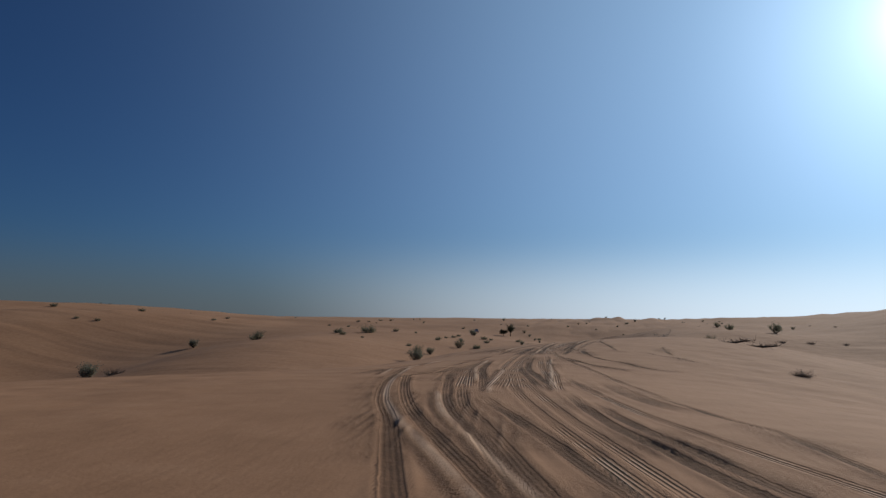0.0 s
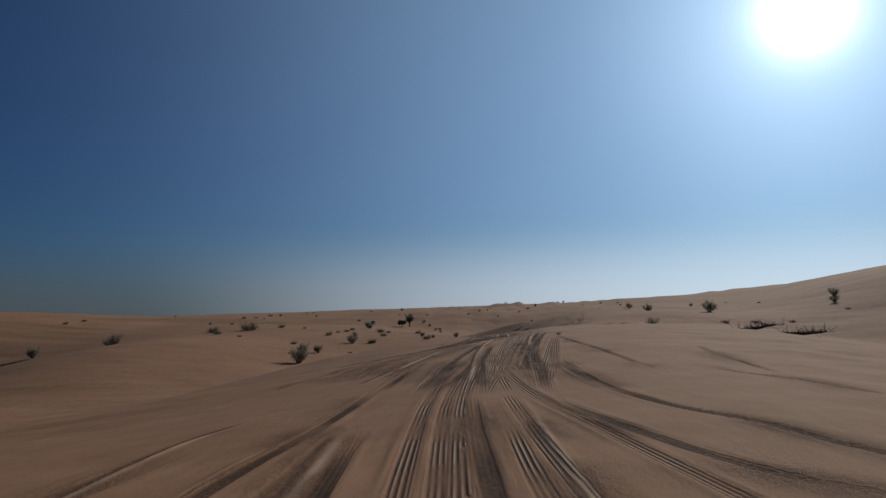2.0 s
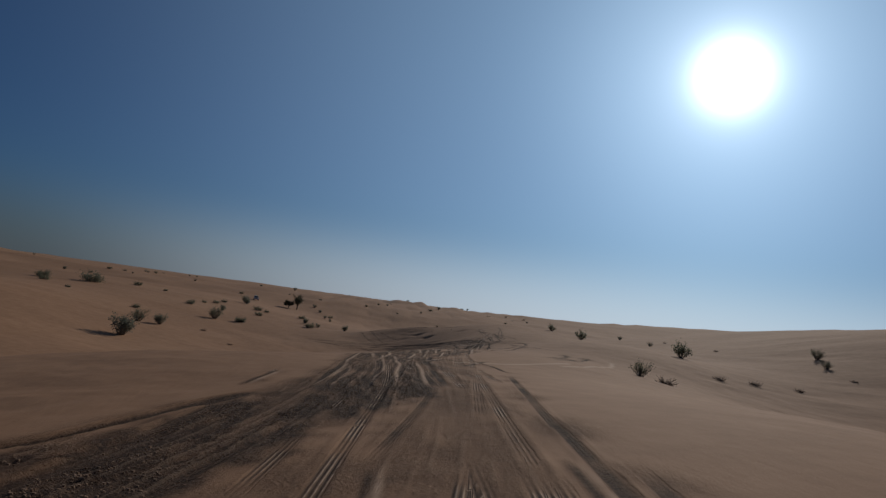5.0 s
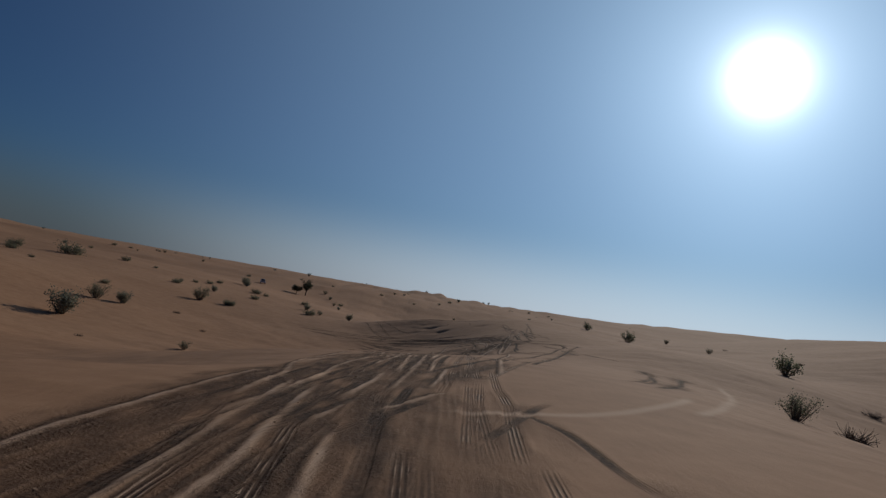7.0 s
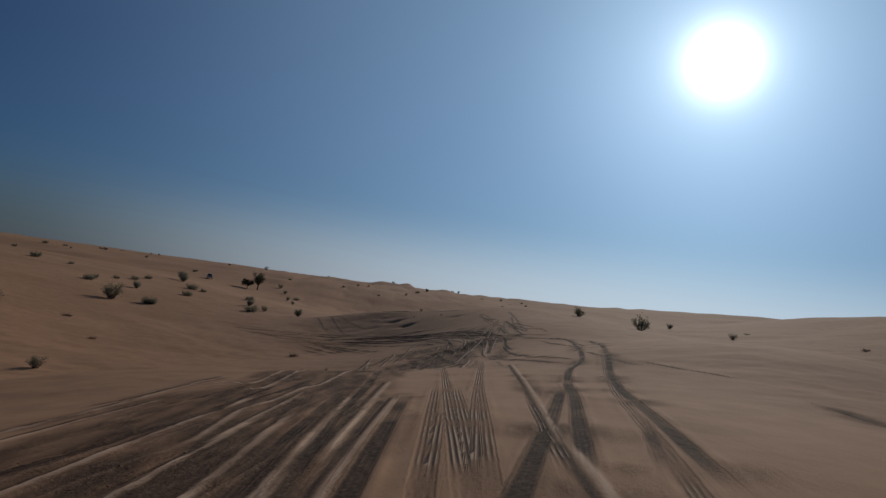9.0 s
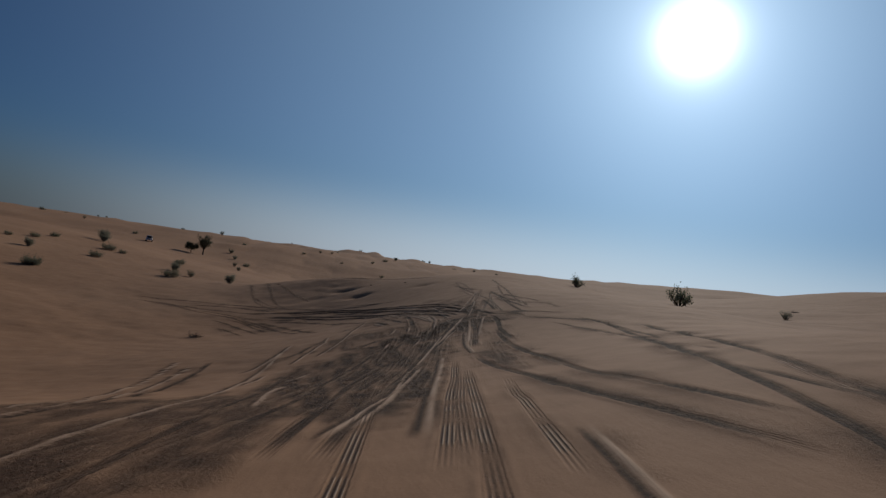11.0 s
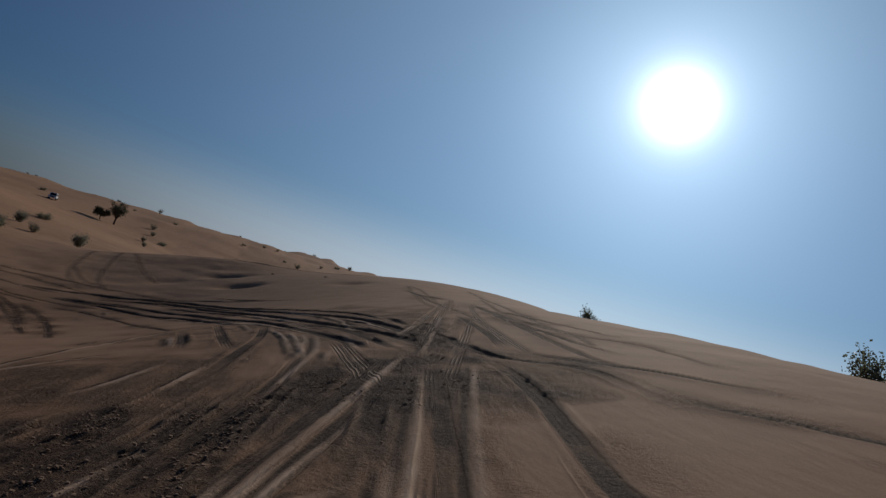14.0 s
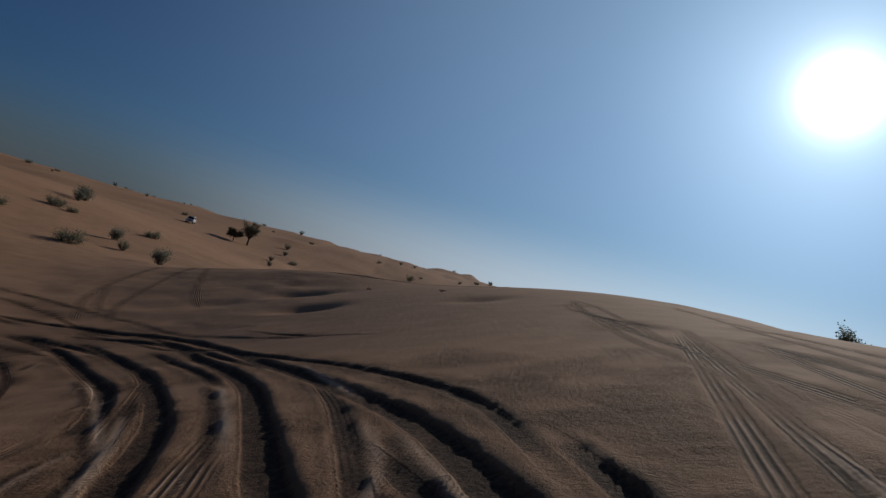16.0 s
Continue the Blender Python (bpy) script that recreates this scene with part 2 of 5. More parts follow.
RUBBER = plain_material("tyre_rubber", (0.025, 0.024, 0.023), 0.85)
STEEL = plain_material("wheel_steel", (0.45, 0.45, 0.46), 0.35, 0.8)
LAMP = plain_material("headlight_lens", (0.70, 0.72, 0.74), 0.12)


# ---- the lie of the land ----
rng = np.random.RandomState(7)
LATTICE = rng.rand(256, 256)


def soft_noise(x, y, size, seed=0):
    """Smooth noise between -1 and 1, with swells of the given size in metres."""
    fx, fy = x / size + seed * 17.3, y / size + seed * 5.9
    ix, iy = np.floor(fx).astype(np.int64), np.floor(fy).astype(np.int64)
    tx, ty = fx - ix, fy - iy
    tx, ty = tx * tx * (3 - 2 * tx), ty * ty * (3 - 2 * ty)
    a, b = LATTICE[ix & 255, iy & 255], LATTICE[(ix + 1) & 255, iy & 255]
    c, d = LATTICE[ix & 255, (iy + 1) & 255], LATTICE[(ix + 1) & 255, (iy + 1) & 255]
    return ((a * (1 - tx) + b * tx) * (1 - ty) + (c * (1 - tx) + d * tx) * ty) * 2 - 1


# heights of broad sand swells: beside the route, over the plain, and in the far dunes
NEAR_SWELLS = [
    -0.43, -0.01, 0.38, 0.20, 0.17, 0.06, 0.01, 0.79, -0.86, -1.15, 1.30, 0.18,
    0.72, 0.61, 1.14, -0.70, 0.87, 2.07, 3.92, -1.49, 1.77, -1.36, 3.52, 0.34,
    1.31, -0.07, 1.93, 3.28, -2.13, 4.19, -0.70, 0.80, 0.64, 0.70, 0.50, 1.86,
    -1.54, 2.28, 0.73, -0.67, 2.35, -0.05, 0.93, 1.09, 2.34, 0.68, -0.54, 1.39]
SWELLS = [
    -0.00, -0.11, -0.76, -1.08, 2.28, 5.26, 1.95, -0.44, -0.06, -0.93, -5.58, -10.78,
    -12.71, -3.18, 1.82, -2.38, -0.14, -1.63, -5.64, 5.23, 10.48, -1.60, 1.12, -2.12,
    1.08, 1.38, 0.03, -5.64, -7.97, -1.72, 1.07, -0.93, -4.99, -4.56, 1.10, 0.24,
    -4.83, 1.27, -2.24, -0.57, 1.03, -1.63, 0.10, -0.16, -0.18, 6.24, 6.67, 3.53,
    0.72, -0.25, 0.00, -0.00, 0.29, 1.96, 1.84, 0.04, -0.29, -0.08]
FAR_SWELLS = [
    1.24, 6.07, 5.61, 5.98, -1.66, 0.60, -1.54, 4.16, -1.49, 9.43, 8.82, 3.17]
NEAR_X = [0, -1.1, -2, -2.5, -1, 1.1, 2.5, 4.6, 7.1, 10.3, 13.2, 15.6, 19.4, 20.7, 20.7, 20.7]
LINE_Y = [-40, 0, 24, 44, 66, 95, 120, 141, 158, 176, 240]
LINE_X = [0, 0, -2, -2.4, 0.8, 3.9, 8.2, 12.6, 15.6, 17.5, 20]
DUNES = []
for k, rise in enumerate(NEAR_SWELLS):
    row_y = -6 + 15 * (k // 3)
    row_x = NEAR_X[k // 3] + (-12, 0, 12)[k % 3]
    DUNES.append((row_x, row_y, rise, 12.0))
places = [(x, y) for x in range(-178, 190, 48) for y in range(-20, 330, 48)
          if min(math.hypot(x - d[0], y - d[1]) for d in DUNES[:48]) > 20]
for (x, y), rise in zip(places, SWELLS):
    DUNES.append((x, y, rise, 40.0))
for k, rise in enumerate(FAR_SWELLS):
    a = radians(-72 + 11 * k)
    DUNES.append((20 + 520 * math.sin(a), 60 + 520 * math.cos(a), rise, 85.0))
# the brow beyond the crossing, and the shoulder of the eastern dune
DUNES += [(4.5, 210, 0.90, 5.5), (10.5, 206, 0.50, 3.5), (88, 206, 0.90, 14.0)]


# small wind-scooped hollows: place, depth, length, width
HOLLOWS = [(9.6, 196.6, 0.30, 1.3, 1.0), (10.9, 190.8, 0.30, 1.2, 1.0), (17.5, 189.5, 0.14, 1.2, 1.0), (6.0, 194.0, 0.12, 1.6, 1.2)]


# far dune tops that stand out on the skyline: place, rise, reach to the west and to the east
TOPS = [(31.5, 500, 2.7, 14, 4.5), (-40, 500, 1.2, 40, 3.5), (18, 520, 1.3, 6, 5), (55, 500, 1.3, 9, 4), (-106, 500, 1.6, 16, 6), (-14, 540, 1.2, 9, 14)]


def land(x, y):
    """The height of the sand, before wheels went over it."""
    x, y = np.asarray(x, float), np.asarray(y, float)
    z = np.full(x.shape, -3.0)
    for dx, dy, rise, reach in DUNES:
        z += rise * np.exp(-((x - dx) ** 2 + (y - dy) ** 2) / (2 * reach * reach))
    for hx, hy, deep, long_, wide in HOLLOWS:
        z -= deep * np.exp(-(((x - hx) / long_) ** 2 + ((y - hy - 0.25 * (x - hx)) / wide) ** 2))
    for tx, ty, rise, west, east in TOPS:
        z += rise * np.exp(-((y - ty) / 35) ** 2 - ((x - tx) / np.where(x < tx, west, east)) ** 2)
    off = np.abs(x - np.interp(y, LINE_Y, LINE_X))
    wild = np.clip((off - 5) / 25, 0, 1)
    z += np.clip((off - 4) / 6, 0, 1) * (0.042 * soft_noise(x, y, 1.7, 7) + 0.012 * soft_noise(x, y, 0.55, 8))
    z += wild * (0.10 * soft_noise(x, y, 5.0, 1) + 0.16 * soft_noise(x, y, 13.0, 2))
    out = np.clip((np.hypot(x - 10, y - 120) - 110) / 200, 0, 1)
    z += out * (1.1 * np.abs(soft_noise(x, y, 10.0, 9)) + 0.45 * soft_noise(x, y, 16.0, 3) + 0.75 * soft_noise(x, y, 42.0, 4))
    far = np.clip((np.hypot(x - 10, y - 120) - 450) / 500, 0, 1)
    z += far * (2.2 * soft_noise(x, y, 110.0, 5) + 1.6 * soft_noise(x, y, 260.0, 6) + 1.5)
    return z


def land_at(x, y):
    return float(land(np.array([x]), np.array([y]))[0])


# ---- wheel tracks ----
# how each kind of track looks: width, depth, how dark and damp its bed is, how clear its tread lines are
STYLES = {
    "print": (0.23, 0.026, 0.26, 1.0),
    "dark": (0.24, 0.036, 0.92, 0.3),
    "thin": (0.20, 0.026, 0.75, 0.35),
    "bundle": (0.20, 0.040, 0.95, 0.0),
    "furrow": (0.32, 0.055, 1.0, 0.0),
    "edge": (0.42, 0.08, 1.0, 0.0),
    "soft": (0.60, 0.030, 0.62, 0.0),
}
TRACKS = []
ZONES = []


def track(style, points, width=0.0, depth=0.0):
    """One line that a wheel left, or a crest of dry sand thrown up beside it."""
    TRACKS.append((style, points, width, depth))


def dug(strength, corners):
    """A stretch that many wheels have dug over."""
    ZONES.append((strength, corners))


track("dark", [(-0.84, 3.37), (-2.33, 8.66), (-2.85, 10.51), (-3.78, 13.39), (-4.86, 17.98), (-5.79, 23.84)])
track("crest", [(0.11, 3.76), (-2.00, 8.84), (-2.71, 10.55), (-3.92, 14.18), (-4.99, 19.19), (-5.89, 25.00)])
track("dark", [(0.28, 3.67), (-1.69, 8.80), (-2.32, 10.43), (-3.13, 12.83), (-4.08, 16.42), (-5.03, 20.73)])
track("crest", [(0.54, 3.79), (-1.29, 8.97), (-1.77, 10.33), (-2.37, 12.27), (-3.02, 15.32)])
track("dark", [(0.25, 3.68), (-1.19, 8.99), (-1.38, 9.68), (-2.11, 12.01), (-2.85, 15.46), (-4.28, 24.26)])
track("dark", [(0.42, 3.80), (-1.00, 9.11), (-1.45, 10.79), (-2.06, 12.94), (-2.81, 17.19)])
track("dark", [(1.11, 4.38), (-0.44, 9.66), (-1.05, 11.74), (-1.41, 12.82), (-1.97, 14.68)])
track("crest", [(-1.84, 15.10), (-2.09, 17.70), (-2.48, 25.00)])
track("print", [(-2.57, 20.06), (-3.22, 23.62), (-3.39, 25.00)])
track("print", [(1.06, 4.80), (-0.14, 10.17), (-0.54, 11.98), (-1.07, 14.67), (-1.62, 18.15), (-2.38, 25.00)])
track("print", [(-0.63, 17.20), (-1.42, 23.39), (-1.58, 25.00)])
track("crest", [(-0.38, 16.61), (-0.74, 22.62), (-0.84, 25.00)])
track("print", [(1.46, 4.48), (0.33, 9.86), (-0.16, 12.19), (-0.86, 16.19), (-1.70, 21.66)])
track("dark", [(2.16, 4.78), (0.88, 10.13), (0.63, 11.16), (0.24, 13.39), (-0.22, 16.71)])
track("print", [(3.45, 5.18), (1.99, 10.48), (1.64, 11.76), (1.18, 13.54), (0.57, 16.70), (-0.19, 20.62)])
track("dark", [(2.40, 5.14), (1.19, 10.50), (0.79, 12.26), (0.27, 14.80)])
track("soft", [(2.51, 13.65), (1.91, 15.27), (1.40, 17.55), (0.83, 21.80)])
track("thin", [(3.38, 6.02), (3.26, 11.52), (3.24, 12.36), (2.74, 13.81), (2.27, 16.24), (1.63, 18.63)])
track("crest", [(-5.45, 19.03), (-5.88, 21.49), (-6.21, 23.42), (-6.01, 25.09), (-6.38, 31.65), (-6.01, 34.20)])
track("soft", [(-6.35, 18.85), (-6.42, 21.35), (-6.47, 22.99), (-6.49, 25.77), (-6.24, 29.72), (-6.15, 31.40)])
track("dark", [(-5.40, 16.56), (-4.42, 20.95), (-4.25, 21.74), (-4.34, 23.69), (-4.37, 26.66)])
track("dark", [(-4.75, 25.34), (-4.71, 27.00), (-4.67, 29.46), (-4.37, 33.57), (-4.23, 37.52)])
track("soft", [(-3.40, 17.95), (-3.66, 20.43), (-3.97, 23.46), (-3.86, 26.75), (-3.80, 31.92)])
track("print", [(-2.65, 15.86), (-3.23, 20.32), (-3.40, 21.62), (-3.54, 23.44), (-3.59, 25.47)])
track("print", [(-2.46, 16.10), (-3.08, 20.55), (-3.32, 22.25), (-3.47, 24.17)])
track("crest", [(-2.54, 18.11), (-2.90, 20.58), (-3.32, 23.48), (-3.65, 26.68), (-3.90, 32.01)])
track("dark", [(-2.08, 15.85), (-2.67, 20.31), (-3.10, 23.51), (-3.34, 26.02), (-3.70, 31.83)])
track("print", [(-2.04, 15.86), (-2.24, 20.36), (-2.35, 22.78), (-2.59, 25.39), (-2.78, 29.51), (-2.85, 34.73), (-2.58, 41.00)])
track("print", [(-1.75, 15.99), (-2.01, 20.48), (-2.14, 22.80), (-2.26, 25.41), (-2.49, 33.35), (-2.29, 38.37), (-2.08, 41.00)])
track("print", [(-1.58, 15.99), (-1.84, 20.49), (-1.97, 22.81), (-2.07, 25.42), (-2.22, 33.16), (-2.08, 38.18), (-1.83, 41.00)])
track("print", [(-1.18, 16.12), (-1.62, 20.60), (-1.81, 22.51), (-2.04, 25.43), (-2.18, 30.25)])
track("dark", [(-0.27, 16.86), (-1.02, 21.30), (-1.30, 22.92), (-1.70, 26.04), (-1.95, 31.06), (-2.05, 35.37)])
track("dark", [(-0.65, 16.24), (-1.27, 20.70), (-1.53, 22.52), (-1.85, 24.93), (-2.08, 27.94)])
track("print", [(-0.34, 16.37), (-0.53, 20.87), (-0.62, 23.10), (-0.85, 26.14), (-1.15, 30.97), (-1.34, 34.98)])
track("crest", [(-0.60, 18.58), (-0.67, 21.08), (-0.76, 24.22), (-0.92, 27.95), (-1.04, 32.77)])
track("print", [(-0.40, 17.11), (-0.80, 21.60), (-1.02, 24.13), (-1.33, 27.85), (-1.48, 31.87)])
track("thin", [(0.63, 16.58), (-0.08, 21.02), (-0.25, 22.06)])
track("print", [(2.25, 16.54), (1.55, 20.98), (1.37, 22.07), (1.10, 23.68), (0.76, 26.09), (0.39, 28.17), (-0.12, 30.93), (-0.82, 34.88), (-1.17, 38.90), (-1.16, 41.00)])
track("dark", [(5.25, 29.71), (3.40, 29.56), (2.76, 30.53), (2.13, 32.19), (1.31, 33.62), (0.64, 36.31), (0.42, 40.95), (0.42, 41.00)])
track("dark", [(3.48, 26.71), (2.82, 26.90), (2.08, 27.39), (1.76, 28.37), (1.17, 28.98), (0.60, 30.27), (-0.18, 32.64), (-0.72, 34.78)])
track("thin", [(3.04, 26.00), (2.37, 26.50), (1.88, 27.02)])
track("thin", [(7.38, 35.14), (6.16, 35.24), (5.16, 37.09), (4.21, 38.24), (3.89, 39.93)])
track("thin", [(5.31, 37.67), (5.13, 41.53), (5.57, 45.43)])
track("print", [(-1.97, 39.59), (-1.87, 41.00)])
track("edge", [(-8.07, 41.99), (-7.45, 44.42), (-7.08, 45.89), (-6.78, 48.43), (-6.01, 50.70), (-5.09, 54.73), (-4.01, 68.78)])
track("crest", [(-4.29, 43.34), (-3.91, 45.80), (-3.65, 47.46), (-3.26, 51.01)])
track("crest", [(-3.49, 47.77), (-3.23, 49.41)])
track("dark", [(-4.57, 40.32), (-3.96, 44.78), (-3.87, 45.51), (-3.58, 46.76)])
track("print", [(-4.17, 36.64), (-3.79, 41.12), (-3.71, 42.06), (-3.62, 43.61), (-3.44, 44.45)])
track("dark", [(-4.07, 36.61), (-3.87, 41.11), (-3.82, 42.35), (-3.67, 43.40)])
track("crest", [(-4.84, 39.45), (-4.42, 41.91), (-4.29, 42.67)])
track("print", [(-3.16, 36.25), (-2.95, 40.75), (-2.89, 42.08), (-2.57, 43.91), (-2.21, 46.24), (-1.88, 48.65)])
track("dark", [(-3.20, 35.97), (-2.83, 40.45), (-2.72, 41.78), (-2.41, 45.03), (-1.86, 49.65), (-1.53, 53.45)])
track("print", [(-3.00, 35.89), (-2.55, 40.37), (-2.42, 41.60), (-2.31, 43.22)])
track("dark", [(-2.92, 35.88), (-2.64, 40.37), (-2.54, 41.90), (-2.30, 44.02)])
track("dark", [(-2.68, 35.71), (-2.18, 40.18), (-2.03, 41.50), (-1.91, 43.72), (-1.80, 46.34)])
track("crest", [(-2.07, 37.38), (-2.00, 39.88), (-1.95, 41.50), (-1.83, 44.43), (-1.57, 49.04), (-0.75, 61.00)])
track("print", [(-2.10, 35.48), (-1.85, 39.98), (-1.77, 41.40), (-1.65, 43.51), (-1.30, 48.63)])
track("dark", [(-1.94, 35.48), (-1.77, 39.97), (-1.70, 41.80), (-1.59, 44.22), (-1.12, 50.53)])
track("crest", [(-1.58, 37.36), (-1.57, 39.86), (-1.56, 41.49), (-1.53, 43.41), (-1.54, 44.11)])
track("dark", [(-1.73, 35.37), (-1.66, 39.87), (-1.64, 41.29), (-1.57, 43.41)])
track("print", [(-1.27, 35.44), (-1.34, 39.94), (-1.36, 41.17), (-1.35, 43.29), (-1.27, 46.32)])
track("print", [(-1.62, 37.08), (-1.28, 41.57), (-1.11, 43.78), (-0.69, 49.59), (0.24, 61.00)])
track("print", [(-1.61, 37.48), (-1.16, 41.96), (-0.83, 45.27), (0.88, 61.00)])
track("print", [(-1.73, 35.35), (-1.22, 39.82), (-1.04, 41.44), (-0.75, 44.25), (-0.25, 48.85), (1.10, 60.58)])
track("dark", [(-0.76, 38.99), (-0.24, 43.46), (0.13, 46.67), (1.00, 54.44), (1.79, 61.00)])
track("crest", [(0.15, 47.48), (0.88, 54.86), (1.58, 61.00)])
track("dark", [(-0.59, 35.57), (-0.28, 40.06), (-0.17, 41.70), (0.03, 44.13), (0.35, 47.24), (1.50, 55.88), (2.24, 61.00)])
track("dark", [(-0.57, 35.13), (-0.21, 39.62), (-0.12, 40.65), (-0.00, 42.08)])
track("print", [(-0.31, 38.38), (0.31, 42.83), (0.68, 45.54), (1.32, 49.92), (1.82, 52.88)])
track("print", [(-0.29, 37.01), (0.32, 41.47), (0.67, 44.09), (1.18, 48.00), (1.85, 52.77)])
track("soft", [(0.59, 37.61), (0.30, 40.10), (0.24, 40.65), (0.41, 42.18)])
track("thin", [(2.42, 38.22), (2.21, 42.72), (2.11, 44.71), (1.99, 46.55), (1.85, 49.18), (1.91, 53.17)])
track("edge", [(-8.99, 51.86), (-8.31, 54.27), (-7.98, 55.43), (-7.57, 56.89), (-7.29, 59.62), (-6.53, 62.09), (-5.38, 64.75), (-4.28, 68.71), (-3.08, 70.39)])
track("dark", [(-7.28, 60.70), (-6.64, 61.94), (-5.71, 63.29), (-4.94, 66.37), (-4.07, 68.38), (-2.60, 70.77)])
track("dark", [(-6.39, 59.63), (-5.32, 61.23), (-4.00, 63.56), (-2.90, 67.05), (-1.44, 67.66)])
track("dark", [(-4.40, 58.55), (-3.25, 61.01), (-1.89, 63.56), (-0.92, 64.33)])
track("dark", [(-4.51, 53.59), (-3.48, 57.97), (-2.73, 61.14), (-1.83, 66.87)])
track("soft", [(-5.55, 59.95), (-4.50, 60.87), (-3.18, 65.23)])
track("crest", [(-4.09, 71.20), (-3.66, 75.55)])
track("print", [(-4.24, 71.79), (-3.82, 76.14)])
track("print", [(-2.03, 51.54), (-1.72, 56.03), (-1.46, 59.64), (-0.95, 65.64), (-0.40, 72.83), (-0.12, 81.00)])
track("print", [(-2.21, 59.15), (-1.92, 63.56)])
track("print", [(-1.67, 66.16), (-1.44, 68.97)])
track("crest", [(-1.79, 53.85), (-1.39, 56.31), (-0.84, 59.70)])
track("thin", [(-0.98, 60.62), (0.17, 66.96), (0.90, 71.61)])
track("soft", [(-0.92, 60.51), (-0.10, 60.84), (0.69, 62.35)])
track("print", [(-1.74, 51.56), (-0.77, 55.95), (-0.20, 58.52), (0.13, 60.30)])
track("print", [(-0.37, 51.05), (-0.10, 55.55), (0.04, 57.77), (0.24, 60.89)])
track("print", [(-0.01, 51.57), (0.48, 56.04), (0.87, 59.66), (1.50, 65.16), (3.22, 79.17)])
track("thin", [(0.61, 51.30), (1.14, 55.76), (1.47, 58.60), (2.08, 63.20), (2.40, 65.70), (4.56, 79.34)])
track("print", [(1.15, 65.62), (2.67, 75.72)])
track("thin", [(1.84, 52.04), (2.39, 56.51), (2.51, 57.54), (2.63, 59.20)])
track("dark", [(-2.44, 69.57), (-2.22, 74.06), (-2.15, 75.60), (-1.97, 77.34), (-1.90, 79.32), (-1.77, 80.79)])
track("crest", [(-2.40, 71.30), (-2.10, 73.78), (-2.03, 74.35), (-1.91, 75.78), (-1.78, 78.42), (-1.75, 81.30), (-1.60, 83.46), (-1.35, 91.04)])
track("dark", [(-2.25, 69.37), (-1.89, 73.86), (-1.78, 75.18), (-1.62, 76.70), (-1.57, 79.29)])
track("crest", [(-1.94, 70.99), (-1.74, 73.48), (-1.63, 74.91), (-1.56, 76.19), (-1.57, 78.36)])
track("dark", [(-2.99, 68.69), (-1.77, 73.03), (-1.53, 73.87), (-1.39, 75.08), (-1.23, 76.47), (-1.17, 79.46)])
track("crest", [(-0.91, 70.96), (-0.75, 73.45), (-0.65, 74.93), (-0.43, 76.71), (-0.33, 79.66), (-0.29, 83.00), (-0.19, 88.32)])
track("dark", [(-1.17, 69.59), (-0.79, 74.07), (-0.65, 75.65), (-0.57, 77.61), (-0.50, 81.16), (-0.56, 84.38)])
track("dark", [(-0.83, 68.46), (-1.02, 72.96), (-1.06, 73.70), (-1.01, 74.96), (-0.88, 76.85)])
track("crest", [(-0.17, 71.39), (-0.06, 73.89), (0.02, 75.84), (0.14, 78.08), (0.31, 80.11), (0.29, 82.62), (0.37, 88.04)])
track("dark", [(-0.52, 70.55), (-0.02, 75.02), (0.17, 76.77), (0.32, 78.40), (0.34, 80.01)])
track("print", [(0.50, 69.75), (0.54, 74.25), (0.56, 75.57), (0.50, 77.80), (0.49, 79.41)])
track("print", [(0.77, 69.86), (0.70, 74.36), (0.65, 76.69), (0.65, 78.81), (0.54, 83.13)])
track("crest", [(0.72, 71.97), (0.83, 74.46), (0.90, 75.88), (0.99, 77.40), (1.07, 79.32), (1.11, 82.63)])
track("dark", [(0.89, 70.07), (0.97, 74.57), (0.99, 75.99), (1.09, 77.70)])
track("crest", [(0.70, 82.63), (1.26, 86.34)])
track("print", [(0.99, 70.67), (1.08, 75.17), (1.13, 77.50), (1.26, 79.61)])
track("dark", [(1.19, 70.67), (1.35, 75.17), (1.43, 77.49), (1.56, 81.01), (1.76, 87.33)])
track("print", [(1.59, 70.95), (1.77, 75.44), (1.88, 78.07), (2.02, 81.69)])
track("print", [(1.59, 70.94), (1.90, 75.43), (2.09, 78.25), (2.24, 80.97)])
track("print", [(2.61, 72.06), (2.64, 76.56), (2.64, 78.19), (2.58, 80.02)])
track("print", [(3.11, 73.45), (3.45, 77.94), (3.57, 79.66), (3.80, 81.66)])
track("print", [(2.82, 81.81), (3.94, 91.18)])
track("print", [(3.13, 81.57), (3.63, 86.97)])
track("thin", [(4.98, 80.14), (4.88, 81.73), (4.89, 84.82), (4.38, 86.66), (3.97, 88.35)])
track("thin", [(10.26, 97.73), (12.53, 100.36), (15.30, 107.55)])
track("thin", [(11.21, 96.80), (13.74, 100.78), (16.83, 107.74), (16.98, 110.25)])
track("crest", [(-0.70, 84.89), (-0.71, 87.39), (-0.71, 88.64), (-0.75, 91.32), (-2.09, 105.14), (-1.54, 111.67), (-0.49, 120.20)])
track("dark", [(-1.37, 81.75), (-0.95, 86.23), (-0.89, 86.90), (-0.69, 88.02), (-0.52, 90.75), (-0.34, 95.66)])
track("crest", [(-0.23, 84.77), (-0.04, 87.26), (0.04, 88.21), (0.24, 90.29), (0.33, 94.55), (0.73, 100.60), (1.66, 111.32)])
track("dark", [(-0.52, 83.67), (0.13, 88.12), (0.27, 89.07), (0.57, 92.46), (1.25, 97.13)])
track("crest", [(-0.52, 82.93), (-0.23, 85.41), (-0.11, 86.51), (0.16, 87.62)])
track("dark", [(-0.80, 80.93), (-0.05, 85.36), (0.17, 86.69), (0.60, 89.13), (1.43, 93.44), (2.16, 100.56)])
